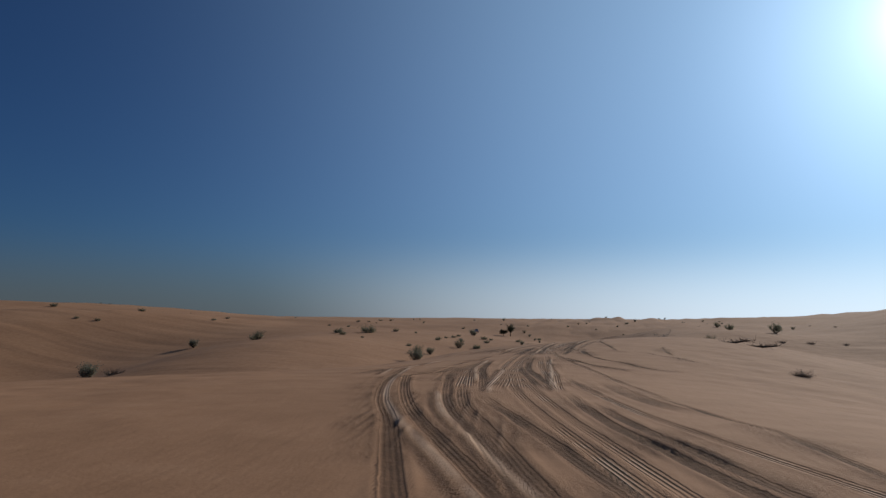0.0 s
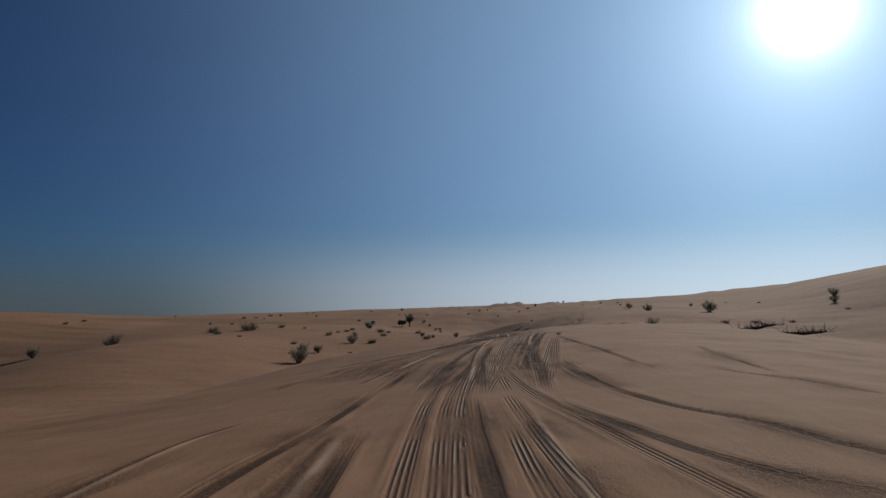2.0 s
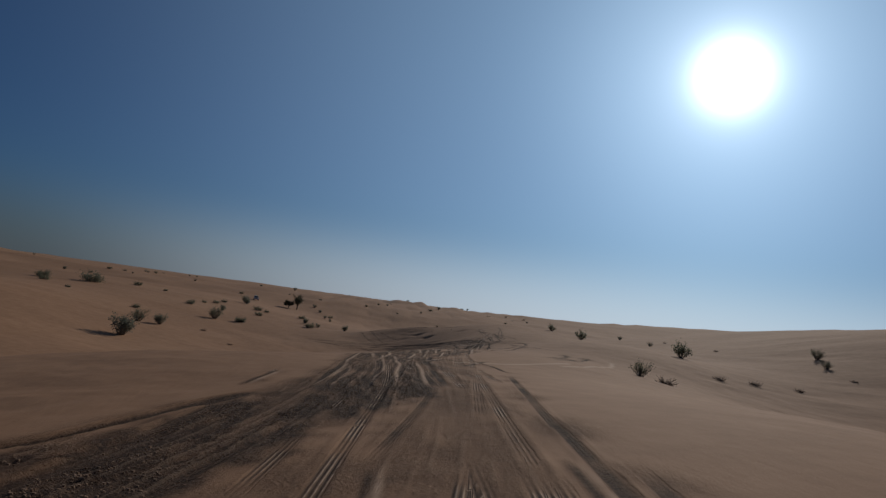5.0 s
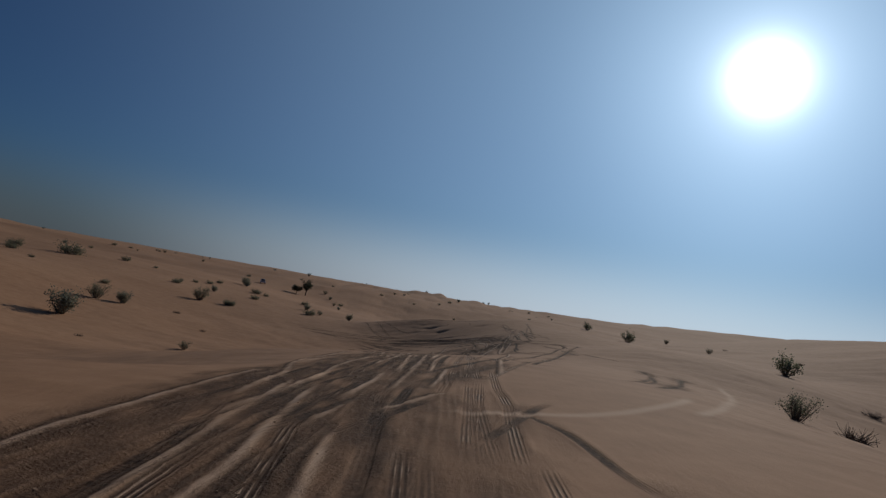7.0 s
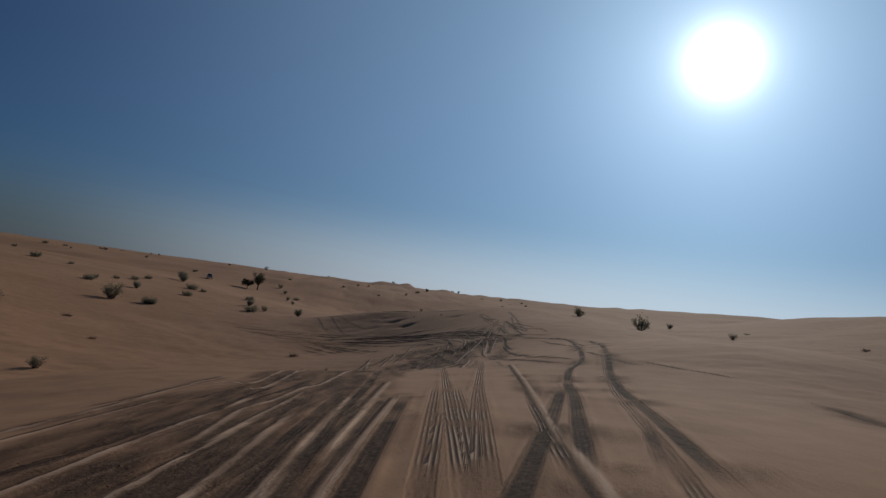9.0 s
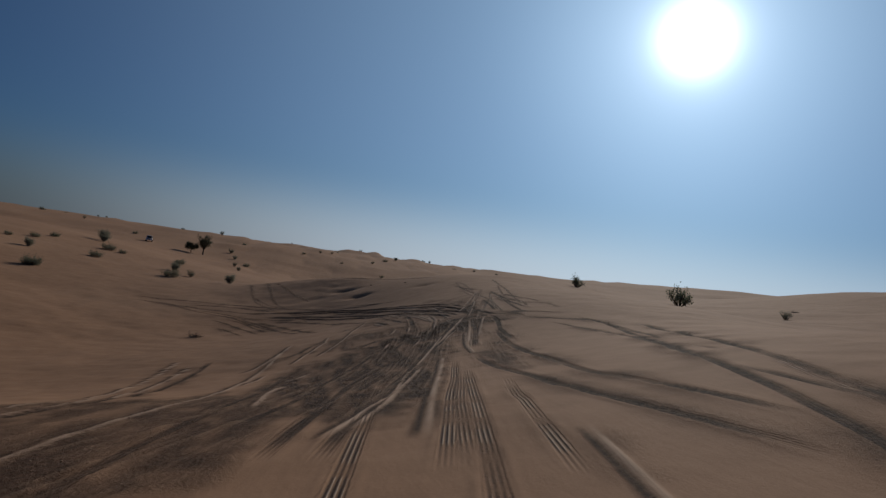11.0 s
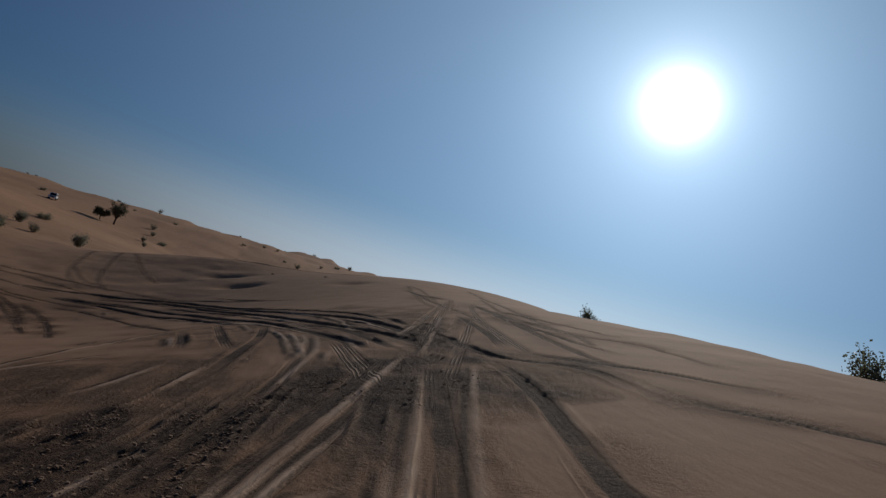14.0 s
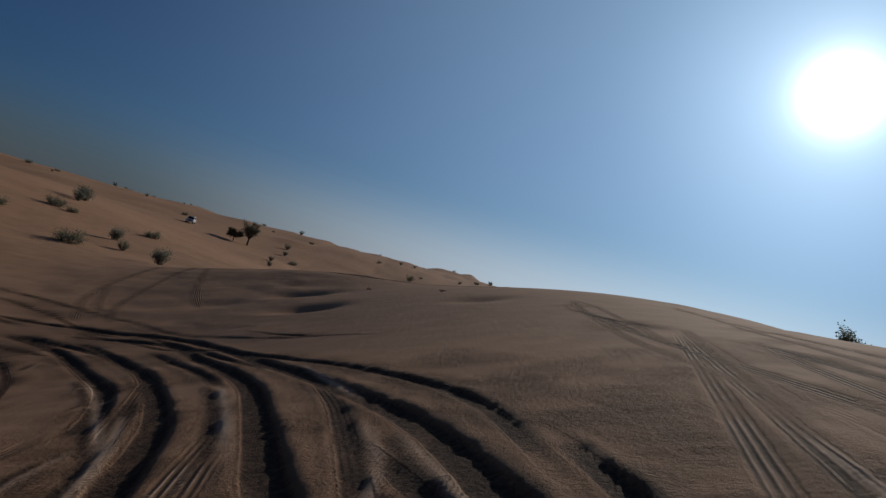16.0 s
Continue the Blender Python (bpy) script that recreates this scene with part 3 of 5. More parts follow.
track("crest", [(0.95, 85.51), (1.28, 87.99), (1.52, 89.82), (1.75, 92.75)])
track("dark", [(-0.07, 81.00), (0.65, 85.44), (0.99, 87.55), (1.28, 89.30), (1.85, 91.15)])
track("dark", [(0.06, 81.01), (1.05, 85.40), (1.57, 87.70), (2.00, 88.93), (2.37, 91.05)])
track("crest", [(1.88, 87.86), (2.17, 90.35), (2.70, 94.96), (3.39, 101.64)])
track("dark", [(1.53, 82.45), (2.11, 86.91), (2.34, 88.73), (2.76, 90.53)])
track("crest", [(1.54, 84.57), (2.45, 86.90), (2.88, 87.99), (3.35, 88.66)])
track("dark", [(0.89, 81.72), (2.30, 85.99), (2.77, 87.39), (3.22, 88.16)])
track("crest", [(2.80, 88.94), (3.18, 91.41), (3.72, 95.00)])
track("print", [(2.82, 87.24), (3.49, 91.69), (4.26, 96.76)])
track("soft", [(1.30, 87.37), (2.35, 89.64), (2.99, 91.02), (4.05, 93.75), (5.21, 96.93), (6.86, 101.21)])
track("print", [(4.45, 95.12), (5.09, 100.79)])
track("print", [(2.91, 81.41), (3.42, 85.88), (3.56, 87.09), (3.76, 88.91), (4.12, 91.61)])
track("print", [(3.08, 83.02), (3.70, 87.48), (3.99, 89.59), (4.22, 91.29)])
track("print", [(3.49, 81.68), (4.12, 86.14), (4.30, 87.35), (4.43, 88.68), (4.55, 90.41), (5.10, 95.02)])
track("dark", [(2.77, 81.97), (4.40, 86.17), (4.88, 87.40), (5.49, 88.59), (5.88, 89.21)])
track("dark", [(10.24, 97.65), (12.25, 100.59), (14.93, 106.74), (16.01, 111.40)])
track("dark", [(11.14, 96.91), (14.02, 101.39), (17.46, 109.07), (16.66, 109.68)])
track("pale", [(2.76, 85.47), (4.90, 86.76), (5.46, 87.09), (6.26, 87.74), (7.74, 89.39), (10.15, 92.66), (12.05, 95.84)])
track("pale", [(9.81, 90.51), (12.29, 94.17), (17.16, 102.81), (19.55, 108.85)])
track("print", [(3.79, 91.17), (4.43, 95.63), (4.86, 98.64), (5.82, 105.89), (6.62, 112.00)])
track("print", [(4.18, 91.11), (4.63, 95.59), (4.91, 98.42), (6.19, 105.94), (7.25, 112.00)])
track("dark", [(2.29, 91.35), (3.78, 95.59), (4.24, 96.88), (4.94, 98.72), (6.92, 104.37), (9.48, 112.00)])
track("crest", [(5.25, 93.92), (5.65, 96.38), (6.05, 98.90), (6.76, 103.17)])
track("print", [(4.36, 91.64), (5.73, 95.93), (7.24, 100.64), (10.75, 111.61), (17.13, 130.18)])
track("crest", [(2.12, 93.14), (2.30, 95.64), (2.50, 98.51), (2.99, 107.05)])
track("crest", [(2.46, 93.31), (2.73, 95.79), (3.11, 99.45), (3.98, 110.14)])
track("dark", [(1.96, 91.08), (2.42, 95.55), (2.78, 99.13), (3.64, 110.34)])
track("crest", [(1.39, 95.60), (1.64, 98.08), (2.03, 101.78), (2.80, 112.00)])
track("crest", [(-2.35, 103.28), (-1.52, 105.79), (-0.66, 112.45)])
track("dark", [(-1.02, 94.59), (-0.43, 99.05), (-0.08, 101.67), (0.81, 106.04), (1.96, 116.48)])
track("dark", [(0.88, 91.34), (1.27, 95.82), (1.55, 99.08), (2.12, 103.19), (2.96, 108.74)])
track("crest", [(3.06, 93.33), (3.30, 95.82), (3.63, 99.35), (4.99, 109.59)])
track("dark", [(2.97, 91.65), (3.48, 96.12), (3.94, 100.14), (5.16, 109.58)])
track("print", [(3.44, 91.32), (4.00, 95.78), (4.29, 98.10), (5.43, 105.94)])
track("crest", [(-2.05, 111.31), (-1.47, 113.72), (-0.88, 116.26), (-0.00, 116.96), (1.08, 119.76), (0.01, 156.03)])
track("dark", [(-0.65, 108.55), (-0.01, 111.23), (0.71, 114.76), (1.65, 122.52), (1.98, 155.27)])
track("crest", [(0.88, 113.67), (1.70, 117.52), (1.14, 153.11)])
track("dark", [(0.01, 101.14), (0.82, 105.57), (1.43, 108.90), (2.16, 112.95), (2.75, 118.51)])
track("crest", [(1.88, 103.24), (1.89, 105.74), (1.90, 107.98), (2.26, 109.55), (2.62, 112.70), (3.51, 119.44), (5.62, 157.18)])
track("crest", [(2.10, 103.33), (2.32, 105.82), (2.58, 108.68), (2.76, 110.71)])
track("dark", [(5.10, 154.97), (2.94, 155.12), (1.04, 155.01)])
track("dark", [(3.31, 99.86), (3.59, 104.35), (3.75, 106.87), (4.41, 114.17), (6.41, 145.25)])
track("crest", [(3.65, 101.58), (3.92, 104.06), (4.26, 107.17), (5.12, 115.35)])
track("dark", [(3.55, 99.70), (4.07, 104.16), (4.49, 107.67), (4.86, 110.06)])
track("print", [(4.46, 99.46), (5.05, 103.92), (5.43, 106.81), (6.16, 112.26)])
track("print", [(4.86, 99.31), (5.38, 103.78), (5.86, 107.87), (7.46, 120.66), (9.46, 137.00)])
track("print", [(4.88, 99.31), (5.68, 103.73), (6.68, 109.27), (9.69, 124.98), (11.98, 137.00)])
track("crest", [(6.52, 102.32), (7.04, 104.77), (8.00, 109.29), (9.35, 115.76), (11.22, 125.50)])
track("print", [(5.95, 99.99), (6.83, 104.41), (7.46, 107.57)])
track("dark", [(6.09, 100.14), (7.41, 104.44), (8.95, 109.43), (10.01, 113.19), (12.00, 119.29), (14.87, 126.48), (20.97, 147.44), (20.18, 152.99)])
track("dark", [(7.42, 99.93), (8.72, 104.24), (9.81, 107.83), (10.91, 111.49), (12.93, 117.60), (15.53, 124.87), (20.31, 139.22), (22.53, 147.98)])
track("thin", [(17.03, 115.00), (16.36, 115.53), (15.82, 118.43), (15.58, 122.06)])
track("thin", [(15.35, 119.32), (14.94, 121.66), (16.07, 130.09)])
track("thin", [(6.93, 100.24), (8.49, 104.46), (9.05, 105.97)])
track("crest", [(4.27, 147.87), (5.01, 150.96), (5.86, 159.06)])
track("crest", [(4.98, 141.22), (5.51, 145.97)])
track("crest", [(6.22, 131.11), (6.23, 133.61), (6.24, 136.94), (6.68, 139.12)])
track("crest", [(6.30, 149.12), (7.06, 153.54), (7.88, 158.22)])
track("crest", [(6.44, 141.19), (7.01, 143.27), (7.33, 144.70)])
track("crest", [(7.44, 151.05), (8.48, 155.64), (9.64, 163.19), (10.84, 169.39)])
track("dark", [(5.49, 150.63), (6.70, 155.12), (8.37, 162.06)])
track("crest", [(7.59, 125.75), (8.17, 128.19), (8.58, 129.93), (9.33, 132.53), (10.30, 138.18), (12.14, 145.87), (13.71, 152.00)])
track("crest", [(8.02, 126.70), (8.63, 129.13), (9.01, 130.64), (9.74, 134.32), (11.16, 140.83)])
track("dark", [(7.55, 124.26), (8.26, 128.70), (8.57, 130.63), (9.06, 132.54), (9.93, 136.90), (11.59, 144.52), (13.27, 151.11)])
track("dark", [(6.86, 124.44), (7.46, 128.90), (7.89, 132.08), (8.71, 138.21), (10.55, 145.69)])
track("dark", [(6.04, 126.33), (6.73, 130.78), (7.20, 133.79), (8.10, 140.67), (10.37, 150.03)])
track("crest", [(8.98, 125.44), (9.42, 127.90), (9.67, 129.30), (10.16, 131.98), (11.14, 137.00), (12.36, 143.42)])
track("print", [(8.85, 123.25), (9.71, 127.67), (10.07, 129.56), (10.51, 131.73), (11.26, 135.27), (12.39, 141.18)])
track("print", [(9.11, 123.21), (9.93, 127.64), (10.26, 129.43), (10.85, 132.29), (11.66, 136.32)])
track("crest", [(13.51, 142.82), (13.99, 146.82), (14.95, 152.00)])
track("dark", [(12.82, 122.42), (12.58, 126.91), (12.54, 127.78), (12.52, 128.60), (12.57, 129.58), (12.48, 130.50), (12.65, 132.37), (12.71, 134.14), (12.83, 136.70), (13.34, 142.03)])
track("dark", [(13.94, 124.12), (13.88, 128.62), (13.86, 130.06), (13.81, 131.68), (14.13, 134.29), (14.56, 137.45), (15.01, 141.73), (15.56, 146.06), (16.23, 150.25), (16.58, 152.00)])
track("print", [(10.17, 122.83), (11.00, 127.25), (11.25, 128.57), (11.44, 129.78), (12.03, 132.55)])
track("thin", [(15.36, 127.69), (16.56, 132.03), (17.30, 134.68), (18.76, 139.76), (19.45, 144.24), (19.48, 148.69), (19.28, 152.00)])
track("thin", [(18.79, 137.78), (19.95, 141.96), (21.12, 147.88), (21.14, 153.10)])
track("thin", [(17.41, 132.13), (17.86, 133.81), (18.02, 135.17)])
track("crest", [(12.53, 147.49), (13.32, 149.87), (13.62, 150.78), (14.14, 152.58), (14.84, 154.74), (16.09, 158.62)])
track("crest", [(12.79, 147.36), (13.51, 149.76), (14.05, 151.56), (14.52, 152.84), (14.90, 154.02)])
track("dark", [(11.96, 145.50), (13.41, 149.76), (13.96, 151.37), (14.72, 153.74), (15.51, 156.27)])
track("dark", [(12.07, 145.61), (13.19, 149.97), (13.67, 151.79), (14.09, 153.09), (15.04, 156.34), (15.90, 158.86)])
track("crest", [(14.08, 146.98), (14.60, 149.43), (14.96, 151.13), (15.41, 153.31), (16.10, 156.88)])
track("print", [(13.79, 145.00), (14.72, 149.40), (15.04, 150.90), (15.54, 153.28), (16.22, 156.86)])
track("dark", [(13.98, 144.96), (14.91, 149.36), (15.33, 151.36), (15.67, 153.26), (16.29, 156.63)])
track("crest", [(15.06, 149.27), (15.65, 151.70), (16.35, 154.55), (17.11, 157.47)])
track("dark", [(15.81, 145.38), (16.38, 149.85), (16.53, 150.99), (16.85, 152.60), (17.20, 154.50), (17.40, 156.45), (17.42, 158.01)])
track("dark", [(18.82, 154.51), (18.85, 156.47), (18.48, 157.36), (17.93, 157.86), (17.61, 158.79), (17.49, 160.90), (17.15, 163.43)])
track("dark", [(21.80, 154.49), (20.92, 155.20), (19.85, 156.90), (18.83, 157.98), (18.24, 158.92), (17.71, 159.81)])
track("thin", [(21.86, 149.08), (19.69, 153.02), (19.22, 153.86), (19.15, 155.90)])
track("thin", [(18.07, 158.87), (18.64, 162.15), (19.28, 167.99), (19.32, 169.00)])
track("thin", [(20.44, 158.28), (20.25, 160.65), (20.33, 164.14), (20.40, 167.99), (20.31, 169.00)])
track("bundle", [(17.25, 164.03), (16.94, 168.25), (16.65, 169.00)])
track("bundle", [(16.81, 161.56), (16.48, 164.97), (15.47, 168.32), (15.00, 169.00)])
track("bundle", [(16.11, 159.23), (15.74, 162.04), (15.05, 165.64), (13.62, 168.00)])
track("crest", [(16.44, 162.34), (17.37, 164.92), (17.95, 165.72)])
track("crest", [(16.90, 160.72), (16.59, 161.19)])
track("crest", [(13.71, 155.04), (14.17, 157.44), (14.56, 160.04), (14.66, 163.15)])
track("dark", [(12.61, 150.34), (13.55, 154.74), (13.87, 156.24), (14.20, 158.85)])
track("crest", [(14.63, 157.91), (14.82, 159.91)])
track("dark", [(12.79, 156.85), (12.99, 159.38), (13.34, 163.79), (13.33, 168.40)])
track("crest", [(12.31, 155.41), (12.51, 156.64), (12.75, 158.46)])
track("dark", [(12.83, 160.98), (12.45, 164.17), (11.72, 170.94)])
track("dark", [(11.81, 161.32), (11.52, 164.31), (10.98, 168.17)])
track("crest", [(11.60, 161.91), (11.04, 165.77)])
track("crest", [(8.80, 164.18), (9.82, 166.10)])
track("crest", [(8.87, 157.83), (9.57, 159.36), (10.88, 161.22)])
track("crest", [(7.88, 156.87), (7.82, 158.75), (8.03, 161.32)])
track("crest", [(11.22, 155.59), (11.61, 156.76), (11.97, 158.82)])
track("crest", [(10.35, 149.19), (10.92, 151.62), (11.07, 152.28), (11.39, 152.65)])
track("dark", [(10.42, 158.00), (10.83, 159.39), (11.54, 160.09)])
track("dark", [(8.70, 151.00), (11.04, 154.85), (11.52, 155.64), (11.99, 156.20)])
track("dark", [(9.37, 156.31), (10.10, 157.83), (10.93, 159.61)])
track("dark", [(8.65, 146.49), (10.67, 150.51), (11.16, 151.47), (11.90, 152.43), (12.65, 153.61)])
track("dark", [(10.13, 147.14), (11.67, 151.37), (12.06, 152.44), (12.81, 154.23)])
track("crest", [(11.76, 148.64), (12.41, 151.05), (12.71, 152.20), (13.02, 152.71)])
track("crest", [(12.32, 149.60), (14.38, 151.01), (14.63, 151.18)])
track("bundle", [(6.39, 185.63), (3.71, 187.67), (0.95, 190.53), (-3.37, 192.85), (-7.18, 193.41)])
track("bundle", [(6.18, 182.00), (2.64, 184.59), (-0.10, 186.45), (-3.40, 189.30), (-5.92, 190.53)])
track("bundle", [(2.38, 175.78), (1.16, 179.08), (-1.34, 183.67), (-3.36, 186.07)])
track("bundle", [(5.82, 171.42), (2.76, 179.28), (-0.83, 185.89), (-3.39, 188.44)])
track("bundle", [(3.13, 176.35), (0.46, 183.10), (-1.94, 186.37)])
track("bundle", [(4.15, 176.13), (2.02, 181.79), (-0.70, 186.36)])
track("bundle", [(7.39, 168.75), (4.28, 178.46), (1.16, 184.49)])
track("bundle", [(10.87, 168.36), (8.03, 176.01), (5.31, 180.79), (2.49, 184.03)])
track("bundle", [(1.29, 175.29), (-0.59, 179.63), (-2.40, 182.41)])
track("bundle", [(2.40, 191.63), (0.35, 192.58), (-3.32, 194.78)])
track("crest", [(14.15, 158.94), (14.01, 161.43), (13.93, 163.06), (13.54, 166.15)])
track("crest", [(14.31, 158.37), (14.24, 160.86), (14.20, 162.29), (14.01, 164.60)])
track("crest", [(14.14, 158.38), (14.31, 160.88), (14.39, 161.92), (14.35, 163.64)])
track("crest", [(15.36, 158.70), (15.34, 161.20), (15.33, 162.01), (15.32, 163.63)])
track("print", [(15.11, 155.25), (14.99, 159.75), (14.97, 160.36), (14.92, 161.27)])
track("print", [(15.32, 155.27), (15.17, 159.76), (15.15, 160.27), (15.13, 161.19)])
track("crest", [(16.28, 158.13), (16.89, 160.56), (17.61, 163.40), (18.77, 168.18)])
track("print", [(16.21, 155.56), (17.45, 159.88), (18.12, 162.22), (19.32, 166.57)])
track("crest", [(16.74, 162.44), (16.43, 164.92), (16.28, 166.05), (16.07, 167.27), (15.61, 169.28)])
track("crest", [(16.19, 162.72), (15.49, 165.12), (15.19, 166.11), (14.70, 167.77)])
track("crest", [(14.79, 163.06), (14.14, 165.48), (13.73, 167.03), (12.93, 169.70), (11.96, 172.32)])
track("thin", [(16.16, 163.11), (15.46, 167.56), (15.22, 169.05), (14.78, 171.43), (13.86, 174.95)])
track("crest", [(15.62, 164.05), (15.60, 166.55), (15.59, 167.97), (15.30, 169.77)])
track("bundle", [(13.47, 176.92), (11.04, 180.70), (8.98, 182.38), (7.10, 184.37), (5.18, 185.98), (3.37, 187.38)])
track("bundle", [(11.21, 175.74), (9.28, 179.08), (6.71, 183.13), (4.33, 185.37)])
track("bundle", [(13.44, 175.38), (11.42, 179.03), (8.59, 183.62), (5.41, 187.28)])
track("bundle", [(12.97, 173.55), (11.06, 177.68), (7.88, 183.16)])
track("crest", [(10.90, 172.97), (10.94, 174.70)])
track("crest", [(13.10, 165.71), (12.81, 168.19), (12.63, 169.71)])
track("print", [(15.24, 161.25), (14.61, 165.70), (14.40, 167.20), (14.14, 168.89)])
track("print", [(15.09, 161.52), (14.43, 165.97), (14.15, 167.87), (13.87, 169.76)])
track("thin", [(14.50, 181.19), (12.27, 182.72), (9.55, 186.03)])
track("print", [(16.71, 160.28), (17.82, 164.65), (18.49, 167.30), (19.85, 172.76), (20.98, 177.33)])
track("print", [(15.99, 160.49), (17.31, 164.79), (17.96, 166.93), (19.33, 171.66), (20.76, 176.77)])
track("thin", [(20.95, 177.34), (20.47, 180.86), (19.97, 185.74)])
track("soft", [(18.02, 162.44), (18.67, 164.85), (19.16, 166.62), (19.71, 168.89)])
track("thin", [(20.87, 160.22), (20.73, 164.71), (20.68, 166.61), (20.96, 169.65), (21.59, 176.09)])
track("thin", [(22.01, 161.41), (21.66, 165.89), (21.49, 167.98), (21.31, 171.69)])
track("crest", [(13.26, 168.73), (12.21, 171.00), (10.71, 174.23), (8.69, 178.09)])
track("crest", [(6.37, 179.84), (5.89, 181.66)])
track("dark", [(13.16, 168.71), (11.76, 172.99), (11.08, 175.09), (10.19, 177.85)])
track("crest", [(14.50, 168.00), (13.81, 170.40), (13.43, 171.75), (12.47, 174.69)])
track("crest", [(15.21, 171.30), (14.41, 173.67), (13.47, 176.44)])
# the crossing, and the bundle that swings off beyond it
track("edge", [(-2.0, 213.0), (2.7, 211.5), (7.5, 207.5), (11.0, 204.8), (14.2, 203.0), (17.0, 200.0), (19.5, 197.0)])
track("furrow", [(16.9, 162.6), (16.6, 165.2), (16.1, 168.3), (15.4, 170.7), (14.2, 173.8), (12.8, 177.0), (10.7, 181.2), (7.8, 185.2), (4.0, 187.5), (-1.0, 189.5)])
track("bundle", [(16.8, 166.9), (16.5, 170.0), (15.8, 172.3), (14.6, 175.0), (13.2, 177.4), (11.5, 180.0), (8.5, 185.0)])
track("furrow", [(16.7, 160.4), (16.3, 162.6), (15.5, 165.4), (14.9, 167.5), (14.2, 170.2), (13.2, 173.8), (12.0, 176.8), (10.4, 180.0), (8.0, 184.0), (3.5, 186.5)])
track("furrow", [(15.6, 159.5), (15.1, 162.1), (14.4, 165.0), (13.7, 168.0), (12.9, 170.9), (11.3, 175.0), (9.2, 179.3), (6.5, 183.0), (2.0, 186.5)])
track("dark", [(15.7, 159.9), (15.8, 161.7), (15.7, 163.1), (15.3, 164.9), (14.8, 167.0)])
track("furrow", [(12.3, 170.0), (11.5, 172.5), (10.0, 176.0), (7.5, 180.2), (4.7, 184.0), (1.5, 186.5)])
track("rut", [(21.5, 175.0), (19.8, 161.4), (19.5, 156.3)], 0.32, 0.06)
track("rut", [(18.9, 167.8), (21.5, 178.8)], 0.32, 0.03)
track("rut", [(18.4, 159.3), (18.7, 161.3), (19.3, 165.2), (19.8, 170.1), (20.4, 186.0)], 0.32, 0.04)
track("rut", [(20.3, 159.5), (20.8, 161.7), (21.2, 165.9), (23.4, 177.9), (25.2, 190.6)], 0.32, 0.04)
track("rut", [(19.3, 169.9), (19.4, 171.8), (19.7, 177.2), (20.9, 189.2)], 0.32, 0.03)
track("rut", [(3.8, 190.5), (7.2, 186.5), (11.4, 182.9), (13.4, 181.9), (14.8, 180.8)], 0.30, 0.03)
track("rut", [(20.9, 189.2), (21.1, 185.5), (20.5, 178.6), (19.9, 174.3)], 0.30, 0.03)
track("rut", [(-3.0, 213.2), (-0.4, 196.8), (2.6, 189.2)], 0.30, 0.02)
track("rut", [(-1.4, 217.2), (1.8, 195.7), (4.3, 188.5)], 0.30, 0.02)
track("rut", [(-0.9, 199.0), (1.8, 192.7), (3.8, 191.0)], 0.30, 0.02)
track("rut", [(0.5, 209.4), (4.0, 197.8), (6.0, 192.9)], 0.30, 0.02)
track("rut", [(21.8, 157.0), (21.9, 160.3), (20.8, 162.6), (21.0, 168.0), (23.7, 181.6)], 0.30, 0.04)
track("rut", [(18.4, 157.6), (18.8, 161.0), (19.6, 166.5), (21.3, 174.5)], 0.30, 0.03)
track("rut", [(-13.1, 195.0), (-7.6, 192.6), (-2.7, 190.2), (2.3, 187.3)], 0.26, 0.04)
track("rut", [(-10.5, 194.5), (-4.8, 189.4), (-0.6, 186.3), (2.8, 183.9)], 0.26, 0.04)
track("rut", [(-13.9, 197.2), (-7.4, 195.5), (-1.0, 193.3), (5.8, 188.7)], 0.26, 0.04)

dug(0.5, [(-4.4, 14.6), (-4.8, 17.6), (-3.4, 13.8), (-2.3, 10.8), (-1.6, 8.8), (-2.3, 8.6), (-3.6, 11.8)])
dug(0.5, [(-3.3, 16.9), (-2.5, 16.5), (-0.4, 9.6), (-1.6, 8.8)])
dug(0.45, [(-4.5, 20.9), (-4.4, 23.5), (-4.1, 26.8), (-3.8, 30.9), (-3.3, 23.5), (-3.3, 20.5)])
dug(0.5, [(-7.1, 43.6), (-6.5, 45.8), (-5.6, 48.7), (-4.1, 54.1), (-2.5, 60.0), (-2.1, 51.5), (-3.5, 45.8), (-3.9, 41.5), (-5.8, 42.4)])
dug(0.75, [(0.0, 50.2), (0.3, 48.2), (-0.2, 43.9), (-0.5, 43.4), (-0.3, 46.5)])
dug(0.75, [(-0.4, 41.8), (-0.2, 41.1), (-0.4, 39.6), (-0.6, 40.0)])
dug(1.0, [(-8.0, 53.7), (-7.7, 54.8), (-7.3, 56.2), (-6.9, 58.3), (-6.3, 60.9), (-5.2, 63.5), (-4.2, 67.2), (-3.0, 68.9), (-3.5, 62.6), (-3.8, 58.4), (-4.1, 55.4), (-4.7, 54.4), (-6.6, 54.2), (-7.4, 52.5)])
dug(0.9, [(-7.1, 60.2), (-6.1, 62.3), (-5.0, 63.6), (-3.8, 65.5), (-2.4, 68.0), (-1.5, 66.4), (-2.5, 60.3), (-3.2, 57.2), (-5.6, 58.5)])
dug(0.4, [(-2.5, 60.0), (-0.9, 61.3), (2.6, 80.0), (1.8, 64.8), (0.4, 56.3), (-1.8, 56.4)])
dug(0.7, [(-2.0, 73.6), (-2.0, 76.2), (-1.7, 81.3), (-1.5, 92.3), (-0.4, 93.0), (2.2, 93.0), (1.8, 80.3), (1.5, 75.1), (0.4, 74.0), (-1.0, 72.9), (-1.6, 72.6)])
